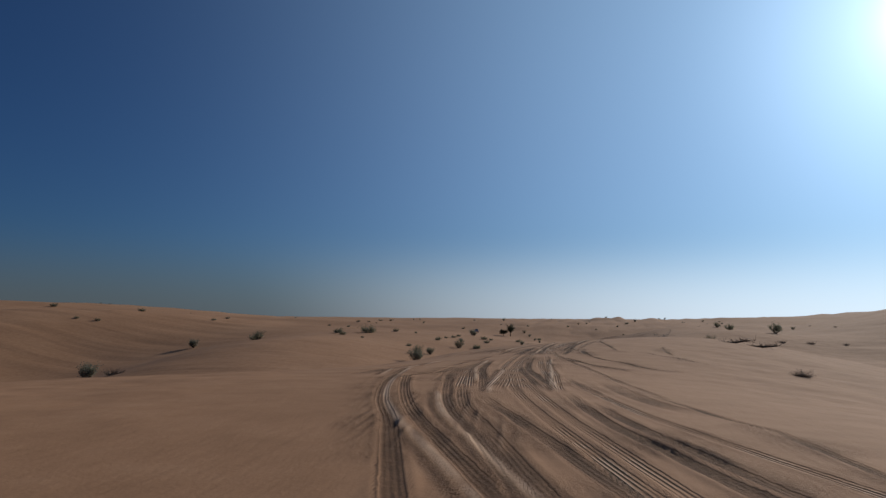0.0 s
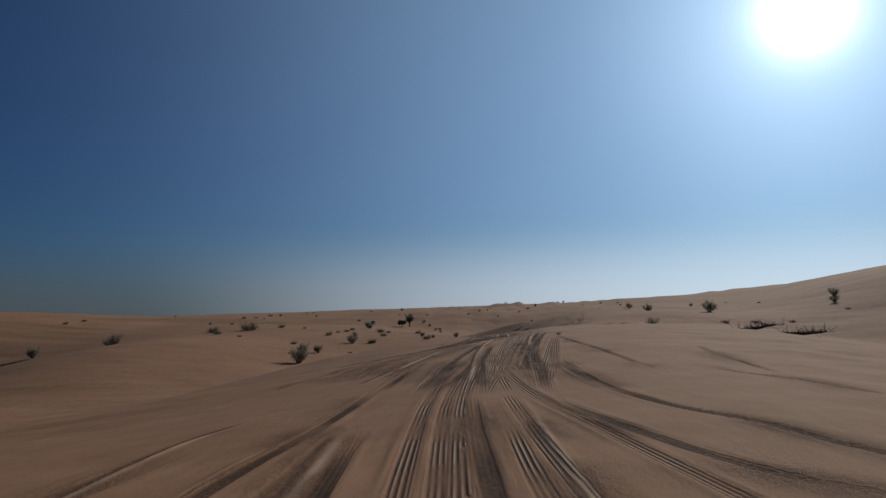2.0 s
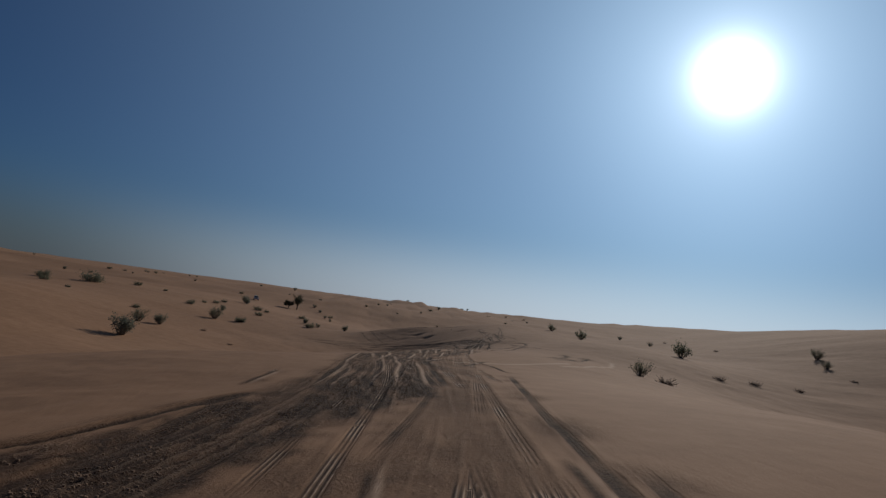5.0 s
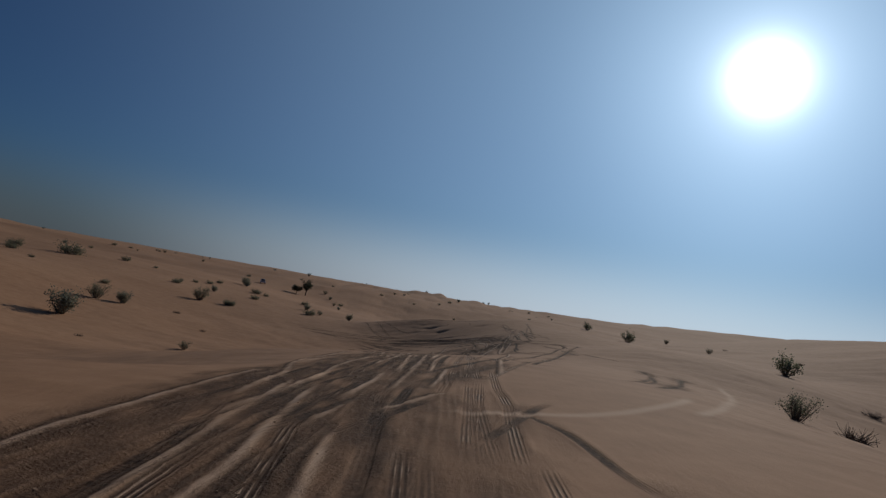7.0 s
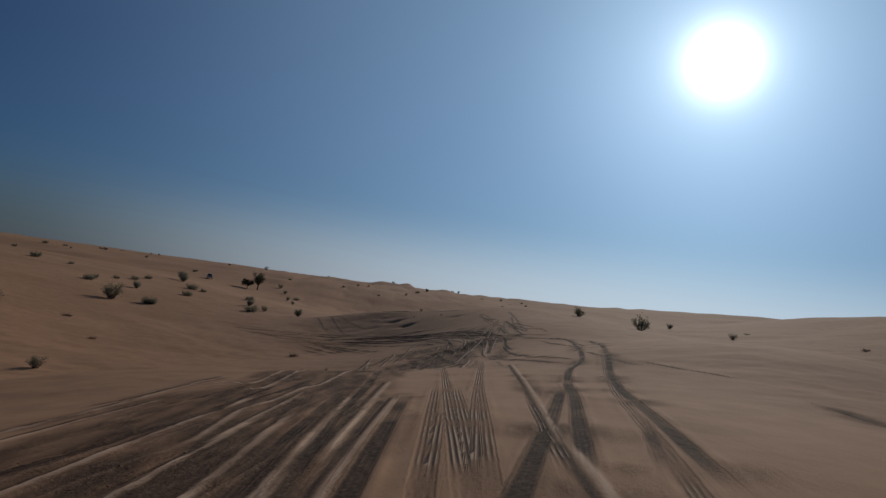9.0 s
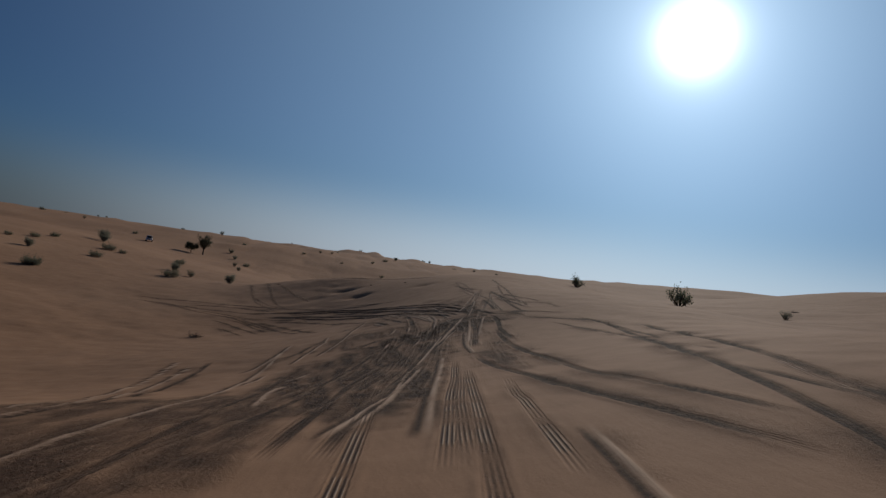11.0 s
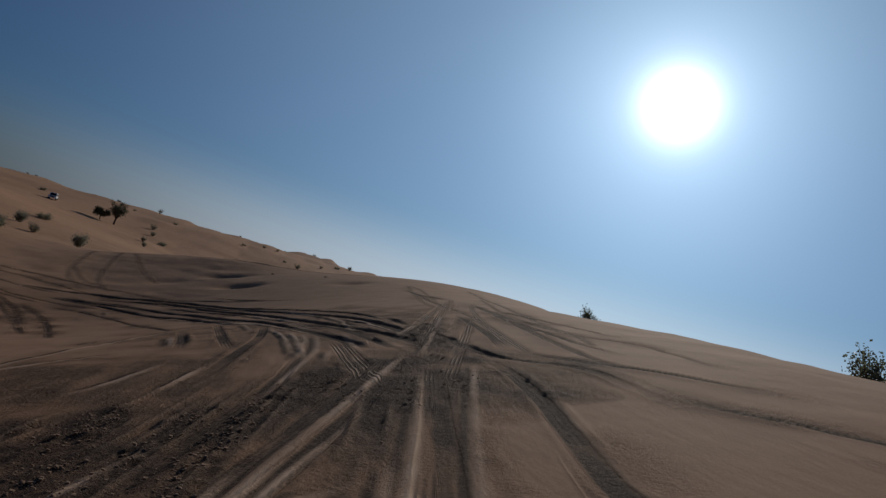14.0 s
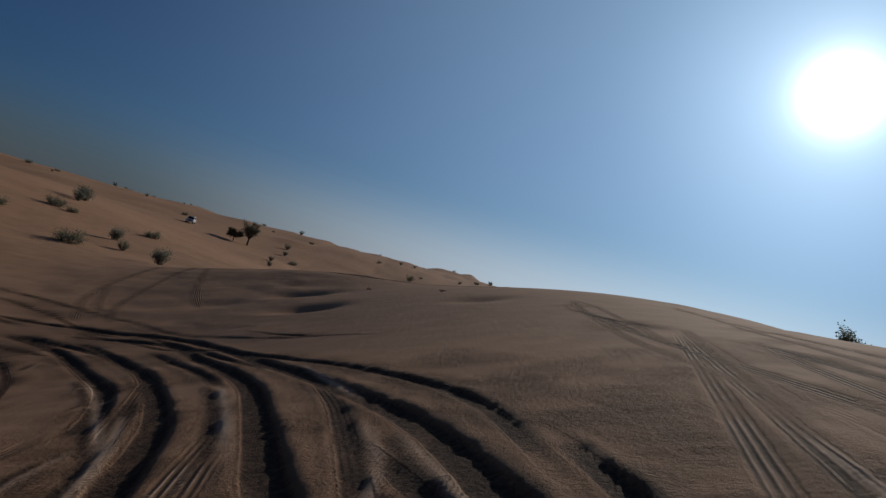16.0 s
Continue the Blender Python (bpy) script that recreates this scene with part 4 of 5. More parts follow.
dug(0.4, [(2.1, 88.0), (4.2, 87.9), (3.0, 77.0), (1.6, 75.2)])
dug(0.68, [(-1.0, 85.8), (-0.5, 88.1), (-0.7, 96.0), (-0.6, 109.0), (5.4, 109.0), (4.7, 109.0), (3.0, 93.5), (2.2, 87.9), (3.0, 85.7), (-0.4, 84.8)])
dug(0.6, [(2.2, 89.6), (4.2, 95.0), (6.9, 101.2), (4.2, 92.7), (2.7, 89.1)])
dug(0.65, [(-1.7, 110.8), (0.3, 115.5), (0.5, 136.0), (4.9, 136.0), (8.1, 136.0), (5.3, 119.0), (3.8, 104.3), (0.9, 104.9)])
dug(0.8, [(5.4, 133.8), (6.6, 147.5), (8.6, 149.9), (11.5, 151.0), (13.9, 151.0), (13.9, 150.4), (12.5, 143.2), (9.8, 131.4), (8.9, 127.9), (6.8, 128.4)])
dug(0.6, [(13.3, 142.0), (15.6, 148.4), (14.8, 142.1), (12.9, 134.6), (12.7, 135.7)])
dug(1.0, [(8.8, 153.1), (10.4, 152.8), (11.8, 154.5), (13.4, 155.5), (15.0, 158.5), (15.0, 156.2), (14.0, 152.0), (13.3, 149.7), (11.5, 149.5), (10.2, 149.4)])
dug(0.55, [(7.5, 156.6), (8.7, 160.2), (11.9, 160.2), (13.5, 159.2), (13.4, 155.1), (11.8, 154.5), (8.8, 153.1)])
dug(0.75, [(14.8, 154.7), (15.5, 154.6), (14.6, 149.4), (13.6, 149.6)])
dug(0.6, [(16.0, 154.5), (16.4, 154.5), (15.6, 150.5), (16.0, 149.7), (14.9, 149.5)])
dug(0.9, [(16.5, 162.6), (17.9, 165.5), (17.7, 159.2), (16.6, 158.1), (16.1, 158.2)])
dug(0.9, [(16.4, 161.1), (17.0, 161.9), (16.9, 160.5), (17.1, 159.8), (16.0, 159.5), (16.3, 160.1)])
dug(0.9, [(-5.0, 63.6), (-3.6, 69.0), (-2.2, 75.0), (1.5, 76.0), (0.6, 69.0), (-1.5, 65.0)])


def smooth_line(points, step):
    """Points along a smooth curve through the given ones."""
    p = [np.array(q, float) for q in points]
    p = [2 * p[0] - p[1]] + p + [2 * p[-1] - p[-2]]
    out = []
    for a, b, c, d in zip(p, p[1:], p[2:], p[3:]):
        n = max(2, int(np.linalg.norm(c - b) / step))
        for s in np.arange(n) / n:
            out.append(0.5 * (2 * b + (c - a) * s + (2 * a - 5 * b + 4 * c - d) * s ** 2 + (3 * b - a - 3 * c + d) * s ** 3))
    out.append(p[-2])
    return np.array(out)


def growing(first, ratio, end):
    out, s = [], first
    while not out or out[-1] < end:
        out.append((out[-1] if out else 0) + s)
        s *= ratio
    return out


US = list(np.arange(-5, -3.2, 0.042)) + list(np.arange(-3.2, 3.0, 0.033)) + list(np.arange(3.0, 4.001, 0.042))
US = list(np.arange(-8, -5.05, 0.06)) + US + list(np.arange(4.07, 6.0, 0.07))
US = list(np.arange(-13, -8.05, 0.11)) + US + list(np.arange(6.1, 9.05, 0.12))
US = list(np.arange(-21, -13.1, 0.22)) + US + list(np.arange(9.2, 14, 0.2))
US = list(np.arange(-33, -21.2, 0.38)) + US + list(np.arange(14.3, 25, 0.38))
US = [US[0] - g for g in growing(0.4, 1.07, 2600)][::-1] + US + [US[-1] + g for g in growing(0.4, 1.09, 2600)]
YS = list(np.arange(2, 150, 0.14)) + list(np.arange(150, 190, 0.09)) + list(np.arange(190, 216, 0.25))
YS = [YS[0] - g for g in growing(0.3, 1.12, 2200)][::-1] + YS + [YS[-1] + g for g in growing(0.3, 1.036, 3200)]
US, YS = np.array(US), np.array(YS)
GX = US[None, :] + np.interp(YS, LINE_Y, LINE_X)[:, None]
GY = np.repeat(YS[:, None], len(US), 1)
GZ = land(GX, GY)
BED, BERM, CREST, CHURN_SHADE, TREAD, RIM, FLAT, SIDE, ZONE, CRUST_LIT = (np.zeros_like(GZ) for _ in range(10))
CLOSE = np.full_like(GZ, 9.0)


def near_line(line, reach=1.7):
    """For the grid round a line: the window, the distance and side of the line, and how far its ends are."""
    r0, r1 = np.searchsorted(YS, [line[:, 1].min() - reach, line[:, 1].max() + reach])
    us = line[:, 0] - np.interp(line[:, 1], LINE_Y, LINE_X)
    c0, c1 = np.searchsorted(US, [us.min() - reach - 0.6, us.max() + reach + 0.6])
    if r1 - r0 < 2 or c1 - c0 < 2:
        return None
    best = np.full((r1 - r0, c1 - c0), 9.0)
    side, run = np.zeros_like(best), np.zeros_like(best)
    ends = np.minimum(np.arange(len(line)), np.arange(len(line))[::-1]) * 0.14
    along = np.gradient(line, axis=0)
    along /= np.maximum(np.linalg.norm(along, axis=1), 1e-6)[:, None]
    for i, (px, py) in enumerate(line):
        a, b = np.searchsorted(YS, [py - reach, py + reach])
        c, d = np.searchsorted(US, [us[i] - reach - 0.3, us[i] + reach + 0.3])
        ox, oy = GX[a:b, c:d] - px, GY[a:b, c:d] - py
        dist = np.hypot(ox, oy)
        sub = best[a - r0:b - r0, c - c0:d - c0]
        closer = dist < sub
        sub[closer] = dist[closer]
        run[a - r0:b - r0, c - c0:d - c0][closer] = ends[i]
        side[a - r0:b - r0, c - c0:d - c0][closer] = (ox * along[i, 1] - oy * along[i, 0])[closer]
    best = np.where(best < 1.2, np.maximum(np.abs(side), best - 0.12), best)
    return np.s_[r0:r1, c0:c1], best, side, run


def press(line, width, depth, damp, lines, number, steady=0.0):
    """Presses one wheel track into the sand."""
    found = near_line(line)
    if found is None:
        return
    box_, best, side, run = found
    x, y = GX[box_], GY[box_]
    # a hand-driven line wavers and comes and goes
    patchy = np.clip(0.9 + 0.5 * soft_noise(x, y, 2.1, number % 9) + 0.2 * soft_noise(x, y, 0.6, 4), 0.3, 1.15)
    patchy += (1 - patchy) * steady
    slow = 1 - 0.5 * steady
    fade = np.clip(run / (1.6 * slow), 0, 1) * patchy
    h = width * 0.5
    q = np.clip((1.35 - best / h) / 0.7, 0, 1)
    bed = -depth * q * q * (3 - 2 * q) * np.clip(run / (3.2 * slow), 0, 1) * (0.75 + 0.25 * patchy)
    berm = (0.55 - 0.3 * steady) * depth * np.exp(-((best - 1.7 * h) / (0.5 * h)) ** 2) * fade * np.clip(0.7 + 0.7 * soft_noise(x, y, 0.7, number % 7), 0, 1.4)
    soft = np.clip(1.15 - (best / h) ** 4, 0, 1) * np.clip(run / 1.2, 0, 1)
    fresh = best / h < CLOSE[box_]
    CLOSE[box_][fresh] = (best / h)[fresh]
    SIDE[box_][fresh] = (side * 0.16 / h)[fresh]
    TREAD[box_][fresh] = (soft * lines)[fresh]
    RIM[box_][fresh] = (np.clip(2.1 - best / h, 0, 1) * np.clip(run / 1.5, 0, 1) * min(1, depth / 0.06))[fresh]
    FLAT[box_] = np.maximum(FLAT[box_], np.clip(1.2 - (best / h) ** 4, 0, 1) * np.clip(run, 0, 1))
    ZONE[box_] = np.maximum(ZONE[box_], np.exp(-(best / 0.5) ** 2) * np.clip(run / 2, 0, 1) * damp)
    BED[box_] = np.minimum(BED[box_], bed)
    BERM[box_] = np.maximum(BERM[box_], berm)
    CHURN_SHADE[box_] = np.maximum(CHURN_SHADE[box_], q * np.clip(fade, 0, 1) * np.clip(run / (2.6 * slow), 0, 1) * damp)


def throw_up(line, height, width, number):
    """Raises one crest of dry sand, dug away on its near side, with shade painted there."""
    found = near_line(line)
    if found is None:
        return
    box_, best, side, run = found
    x, y = GX[box_], GY[box_]
    fade = np.clip(run / 1.4, 0, 1) * np.clip(0.8 + 0.4 * soft_noise(x, y, 1.6, number % 9) + 0.25 * soft_noise(x, y, 0.4, 5), 0.2, 1.15)
    CREST[box_] = np.maximum(CREST[box_], height * np.exp(-(best / width) ** 2) * fade)
    # pale top: dry sand plus sunlight put into its colour
    CRUST_LIT[box_] = np.maximum(CRUST_LIT[box_], np.clip(1.35 - best / width, 0, 1) * np.clip(fade, 0, 1))
    # shade of the crest put into the colour, on its side away from the sun
    CHURN_SHADE[box_] = np.maximum(CHURN_SHADE[box_], 0.75 * np.exp(-((side + 2.2 * width) / (1.3 * width)) ** 2) * np.clip(run / 0.8, 0, 1))
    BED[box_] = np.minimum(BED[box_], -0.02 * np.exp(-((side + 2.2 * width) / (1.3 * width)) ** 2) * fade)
    ZONE[box_] = np.maximum(ZONE[box_], np.exp(-(best / 0.35) ** 2) * np.clip(run, 0, 1))


for number, (style, points, width, depth) in enumerate(TRACKS):
    line = smooth_line(points, 0.14)
    if style == "crest":
        throw_up(line, 0.026 + 0.006 * (number % 3), 0.055 + 0.012 * (number % 2), number)
    elif style == "pale":
        window, best, side, run = near_line(line)
        CRUST_LIT[window] = np.maximum(CRUST_LIT[window], 0.8 * np.clip(1.3 - best / 0.2, 0, 1) * np.clip(run, 0, 1))
    elif style == "rut":
        aside = np.mean(line[:, 0] - np.interp(line[:, 1], LINE_Y, LINE_X)) > 2 and width < 0.35
        if aside:
            width, depth = width * 0.7, depth * 0.6
        press(line, width, depth * 0.8, min(1, depth / 0.06), 0.8 * (number % 5 in (0, 2, 3)), number, 0.9)
    else:
        wide, deep, damp, lines = STYLES[style]
        press(line, wide, deep, damp, lines * (1.0, 0.7, 1.0)[number % 3], number, {"furrow": 0.9, "bundle": 0.6, "edge": 0.9}.get(style, 0.0))
CUT = BED + np.maximum(BERM * np.clip(1 + BED / 0.10, 0, 1), CREST)
CUT[1:-1] = (CUT[:-2] + 2 * CUT[1:-1] + CUT[2:]) / 4


def inside(corners, x, y):
    """The distance to the edge of a many-sided patch of ground, less than nought outside it."""
    far_, odd = np.full(x.shape, 99.0), np.zeros(x.shape, bool)
    for (ax, ay), (bx, by) in zip(corners, corners[1:] + corners[:1]):
        ex, ey = bx - ax, by - ay
        k = np.clip(((x - ax) * ex + (y - ay) * ey) / max(ex * ex + ey * ey, 1e-6), 0, 1)
        far_ = np.minimum(far_, np.hypot(x - ax - k * ex, y - ay - k * ey))
        if ay != by:
            odd ^= ((ay > y) != (by > y)) & (x < ax + ex * (y - ay) / ey)
    return np.where(odd, far_, -far_)


DUG = np.zeros_like(GZ)
for strength, corners in ZONES:
    low, high = np.searchsorted(YS, [min(c[1] for c in corners) - 2, max(c[1] for c in corners) + 2])
    x, y = GX[low:high], GY[low:high]
    edge = np.clip(0.6 + inside([(cx, 0.35 * cy) for cx, cy in corners], x, 0.35 * y) / 0.7 + 0.5 * soft_noise(x * 1.6, y * 0.3, 1.2, 31) + 0.25 * soft_noise(x, y, 0.5, 32), 0, 1)
    DUG[low:high] = np.maximum(DUG[low:high], strength * edge * np.clip(0.92 + 0.4 * soft_noise(x * 2.4, y * 0.3, 1.0, 33), 0.35, 1))
# scuffed ground round the crossing of the tracks
ROUGH = np.maximum(DUG, 0.6 * ZONE * np.clip(soft_noise(GX, GY, 1.5, 21) * 1.2 + 0.35, 0, 1))
for side_at, y_at, across, ahead, strong in ((0.8, 157, 2.8, 3.4, 0.85), (-2.0, 167, 5.0, 8, 0.45)):
    far_ = ((US[None, :] - side_at) / across) ** 2 + ((YS[:, None] - y_at) / ahead) ** 2
    ROUGH = np.maximum(ROUGH, strong * np.clip(1.3 - far_ + 0.6 * soft_noise(GX, GY, 1.4, 34), 0, 1) * np.clip(0.8 + 0.5 * soft_noise(GX, GY, 0.7, 35), 0, 1))
# narrow ridges of dry sand left standing between the furrows
weave = US[None, :] + 0.3 * np.sin(GY / 13) + 0.05 * np.sin(GY / 3.7 + 1)
phase = weave / 0.20 + 1.5 * soft_noise(weave, GY * 0.03, 1.1, 44)
index = np.floor(phase)
peak = 1 - np.abs(2 * (phase - index) - 1)
stand = np.clip(0.15 + 1.3 * soft_noise(index * 9.7 + 0.5, GY, 4.0, 45) + 0.7 * soft_noise(index * 3.1 + 0.5, GY, 1.1, 46), 0, 1)
stand *= np.clip((158 - GY) / 3, 0, 1) * np.clip(DUG * 1.6 - 0.2, 0, 1)
RIDGE = np.clip((peak - 0.55) / 0.3, 0, 1) * stand
CRUST_LIT = np.maximum(CRUST_LIT, 0.18 * RIDGE)
CUT += 0.045 * peak ** 2 * stand - 0.02 * DUG
grit = np.random.RandomState(3).uniform(-1, 1, GZ.shape)
lumps = 1 - np.abs(soft_noise(GX, GY, 0.36, 12)) * 2
CUT += (1 - 0.6 * FLAT) * ROUGH * (1 - 0.6 * CRUST_LIT) * (0.010 * grit + 0.020 * lumps + 0.016 * soft_noise(GX, GY, 0.17, 14))
CHURN_SHADE = np.maximum(CHURN_SHADE, ROUGH * np.clip(0.95 + 0.4 * soft_noise(GX * 2, GY * 0.6, 0.7, 36), 0.5, 1)) * (1 - 0.9 * np.clip(CRUST_LIT, 0, 1))
RIM *= 1 - 0.6 * DUG
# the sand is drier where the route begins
CHURN_SHADE *= np.interp(GY, [0, 38, 62, 200], [0.52, 0.72, 0.95, 1.0])
GZ = GZ + CUT


rows, cols = GZ.shape
mesh = bpy.data.meshes.new("ground")
mesh.vertices.add(rows * cols)
mesh.vertices.foreach_set("co", np.stack([GX, GY, GZ], -1).astype(np.float32).ravel())
ids = np.arange(rows * cols).reshape(rows, cols)
quads = np.stack([ids[:-1, :-1], ids[:-1, 1:], ids[1:, 1:], ids[1:, :-1]], -1).reshape(-1, 4)
mesh.loops.add(quads.size)
mesh.loops.foreach_set("vertex_index", quads.astype(np.int32).ravel())
mesh.polygons.add(len(quads))
mesh.polygons.foreach_set("loop_start", np.arange(0, quads.size, 4, dtype=np.int32))
mesh.polygons.foreach_set("use_smooth", np.ones(len(quads), dtype=bool))
mesh.attributes.new("churn_shade", "FLOAT", "POINT").data.foreach_set("value", CHURN_SHADE.astype(np.float32).ravel())
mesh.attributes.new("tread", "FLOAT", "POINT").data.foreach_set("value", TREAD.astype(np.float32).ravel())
mesh.attributes.new("crust_lit", "FLOAT", "POINT").data.foreach_set("value", CRUST_LIT.astype(np.float32).ravel())
mesh.attributes.new("rim", "FLOAT", "POINT").data.foreach_set("value", RIM.astype(np.float32).ravel())
mesh.attributes.new("side", "FLOAT", "POINT").data.foreach_set("value", SIDE.astype(np.float32).ravel())
mesh.update(calc_edges=True)
mesh.materials.append(SAND)
ground = tagged(new("ground", mesh), "rolling red-brown desert sand scored with deep wheel tracks", "sand", kind="structure")


# clods thrown up along the tracks
rd_np = np.random.RandomState(5)
chance = (np.clip(ROUGH - 0.55, 0, 1) ** 3 * (1 - FLAT)).ravel() * np.repeat(np.gradient(YS), cols) * np.tile(np.gradient(US), rows) * (np.repeat(YS, cols) < 190)
spots = rd_np.choice(rows * cols, 14000, p=chance / chance.sum())
ball = bmesh.new()
bmesh.ops.create_cube(ball, size=1.3)
bmesh.ops.triangulate(ball, faces=ball.faces[:])
ball_co = np.array([v.co[:] for v in ball.verts])
ball_ids = np.array([[v.index for v in f.verts] for f in ball.faces])
ball.free()
size = 0.006 + 0.018 * rd_np.rand(14000) ** 3
at = np.stack([GX.ravel()[spots], GY.ravel()[spots], GZ.ravel()[spots]], 1)
at[:, :2] += rd_np.uniform(-0.07, 0.07, (14000, 2))
co = at[:, None] + ball_co[None] * size[:, None, None] * rd_np.uniform(0.6, 1.3, (14000, len(ball_co), 1)) * (1, 1, 0.7)
tri = (ball_ids[None] + (np.arange(14000) * len(ball_co))[:, None, None]).reshape(-1, 3)
clod_mesh = bpy.data.meshes.new("sand_clods")
clod_mesh.from_pydata(co.reshape(-1, 3).tolist(), [], tri.tolist())
clod_mesh.materials.append(CLOD)
tagged(new("sand_clods", clod_mesh), "loose crumbled sand clods scattered along wheel tracks", "sand clods", kind="stuff")


# ---- things ----
def part(name, bm, mat, parent=None, label=""):
    me = bpy.data.meshes.new(name)
    bm.to_mesh(me)
    bm.free()
    me.materials.append(mat)
    ob = new(name, me)
    if parent is not None:
        ob.parent = parent
    if label:
        tagged(ob, label)
    return ob


def tube(bm, points, r0, r1, sides=5):
    """A tapered limb along the points."""
    rings = []
    for i, p in enumerate(points):
        p = Vector(p)
        q = Vector(points[min(i + 1, len(points) - 1)]) - Vector(points[max(i - 1, 0)])
        m = q.to_track_quat("Z", "Y").to_matrix() if q.length > 1e-6 else Matrix.Identity(3)
        r = r0 + (r1 - r0) * i / (len(points) - 1)
        rings.append([bm.verts.new(p + m @ Vector((r * math.cos(a), r * math.sin(a), 0)))
                      for a in (2 * math.pi * k / sides for k in range(sides))])
    for a, b in zip(rings, rings[1:]):
        for k in range(sides):
            bm.faces.new((a[k], a[(k + 1) % sides], b[(k + 1) % sides], b[k]))
    bm.faces.new(rings[-1])
    bm.faces.new(rings[0][::-1])


def limb(rd, start, way, length, bend=0.25, n=4):
    """A crooked line of points."""
    p, w, out = Vector(start), Vector(way).normalized(), [Vector(start)]
    for _ in range(n):
        w = (w + Vector((rd.uniform(-1, 1), rd.uniform(-1, 1), rd.uniform(-0.6, 0.8))) * bend).normalized()
        p = p + w * (length / n)
        out.append(p.copy())
    return out


def leaf(bm, at, way, size, wide, rd):
    """One folded leaf."""
    w = Vector(way).normalized()
    s = w.cross(Vector((rd.uniform(-1, 1), rd.uniform(-1, 1), rd.uniform(-1, 1))))
    s = s.normalized() if s.length > 1e-4 else Vector((1, 0, 0))
    n = w.cross(s)
    a, at = size, Vector(at)
    v = [bm.verts.new(at), bm.verts.new(at + w * a * 0.5 + s * a * wide + n * a * 0.10), bm.verts.new(at + w * a),
         bm.verts.new(at + w * a * 0.5 - s * a * wide + n * a * 0.10)]
    bm.faces.new((v[0], v[1], v[2]))
    bm.faces.new((v[0], v[2], v[3]))


def shrub(name, label, seed, radius, height, stems, leaves, leaf_size, wide, leaf_mat, twig_mat, upright=0.5, base=0.1, low=1, clump=0.10):
    rd = random.Random(seed)
    top = tagged(new(name), label, "shrub", "shrubs on the sand")
    sb, tips = bmesh.new(), []
    for k in range(stems):
        a = 2 * math.pi * (k + rd.random()) / stems
        lean = rd.uniform(0.15, 1.0) * (1 - upright * 0.6)
        way = (math.cos(a) * lean * radius / height, math.sin(a) * lean * radius / height, 0.75)
        ln = height * rd.uniform(0.65, 1.05)
        pts = limb(rd, (math.cos(a) * base * rd.random(), math.sin(a) * base * rd.random(), -0.05), way, ln, 0.22)
        tube(sb, pts, 0.018 * height + 0.006, 0.005, 4)
        for _ in range(3):
            i = rd.randint(low, 3)
            sub = limb(rd, pts[i], (pts[i + 1] - pts[i]).normalized() + Vector((rd.uniform(-0.9, 0.9), rd.uniform(-0.9, 0.9), rd.uniform(-0.1, 0.6))),
                       ln * rd.uniform(0.3, 0.5), 0.3, 3)
            tube(sb, sub, 0.009 * height + 0.003, 0.003, 3)
            tips += sub[1:]
        tips += pts[2:]
    part("woody_frame", sb, twig_mat, top)
    fb = bmesh.new()
    for _ in range(leaves):
        t = rd.choice(tips)
        g = clump * radius + 0.02
        at = t + Vector((rd.gauss(0, g), rd.gauss(0, g), rd.gauss(0, g)))
        at.z = max(at.z, 0.03)
        leaf(fb, at, (rd.uniform(-1, 1), rd.uniform(-1, 1), rd.uniform(-0.3, 1.2)), leaf_size * rd.uniform(0.6, 1.3), wide, rd)
    part("foliage", fb, leaf_mat, top)
    return top


def dry_tuft(name, label, seed, radius, height, count):
    rd = random.Random(seed)
    top = tagged(new(name), label, "dry shrub", "dry shrubs on the sand")
    for piece, share, mat in (("twigs", 0.6, TWIG), ("straw", 0.4, DRY)):
        b = bmesh.new()
        for _ in range(int(count * share)):
            a = rd.uniform(0, 2 * math.pi)
            way = (math.cos(a), math.sin(a), rd.uniform(0.15, 1.1))
            start = (rd.gauss(0, radius * 0.25), rd.gauss(0, radius * 0.25), -0.02)
            tube(b, limb(rd, start, way, height * rd.uniform(0.5, 1.2), 0.35, 3), 0.008 + 0.006 * height, 0.003, 3)
        part(piece, b, mat, top)
    return top


def fallen_branch(name, label, seed, length):
    rd = random.Random(seed)
    top = tagged(new(name), label, "dead branch", "dead branches on the slope")
    b = bmesh.new()
    main = limb(rd, (-length / 2, 0, 0.08), (1, 0.1, 0.06), length, 0.12, 6)
    tube(b, main, 0.11, 0.04, 7)
    part("trunk", b, DEADWOOD, top)
    for k in range(5):
        b = bmesh.new()
        s = main[1 + k % 5]
        tube(b, limb(rd, s, (rd.uniform(-0.4, 0.9), rd.uniform(-1, 1), rd.uniform(0.0, 0.6)), length * rd.uniform(0.12, 0.26), 0.3, 4), 0.04, 0.012, 5)
        part("bough", b, DEADWOOD, top)
    b = bmesh.new()
    for _ in range(90):
        s = Vector(rd.choice(main)) + Vector((rd.gauss(0, 0.2), rd.gauss(0, 0.3), 0))
        tube(b, limb(rd, s, (rd.uniform(-1, 1), rd.uniform(-1, 1), rd.uniform(-0.1, 0.9)), rd.uniform(0.2, 0.55), 0.4, 3), 0.012, 0.004, 3)
    tagged(part("twigs", b, TWIG, top), kind="stuff")
    return top


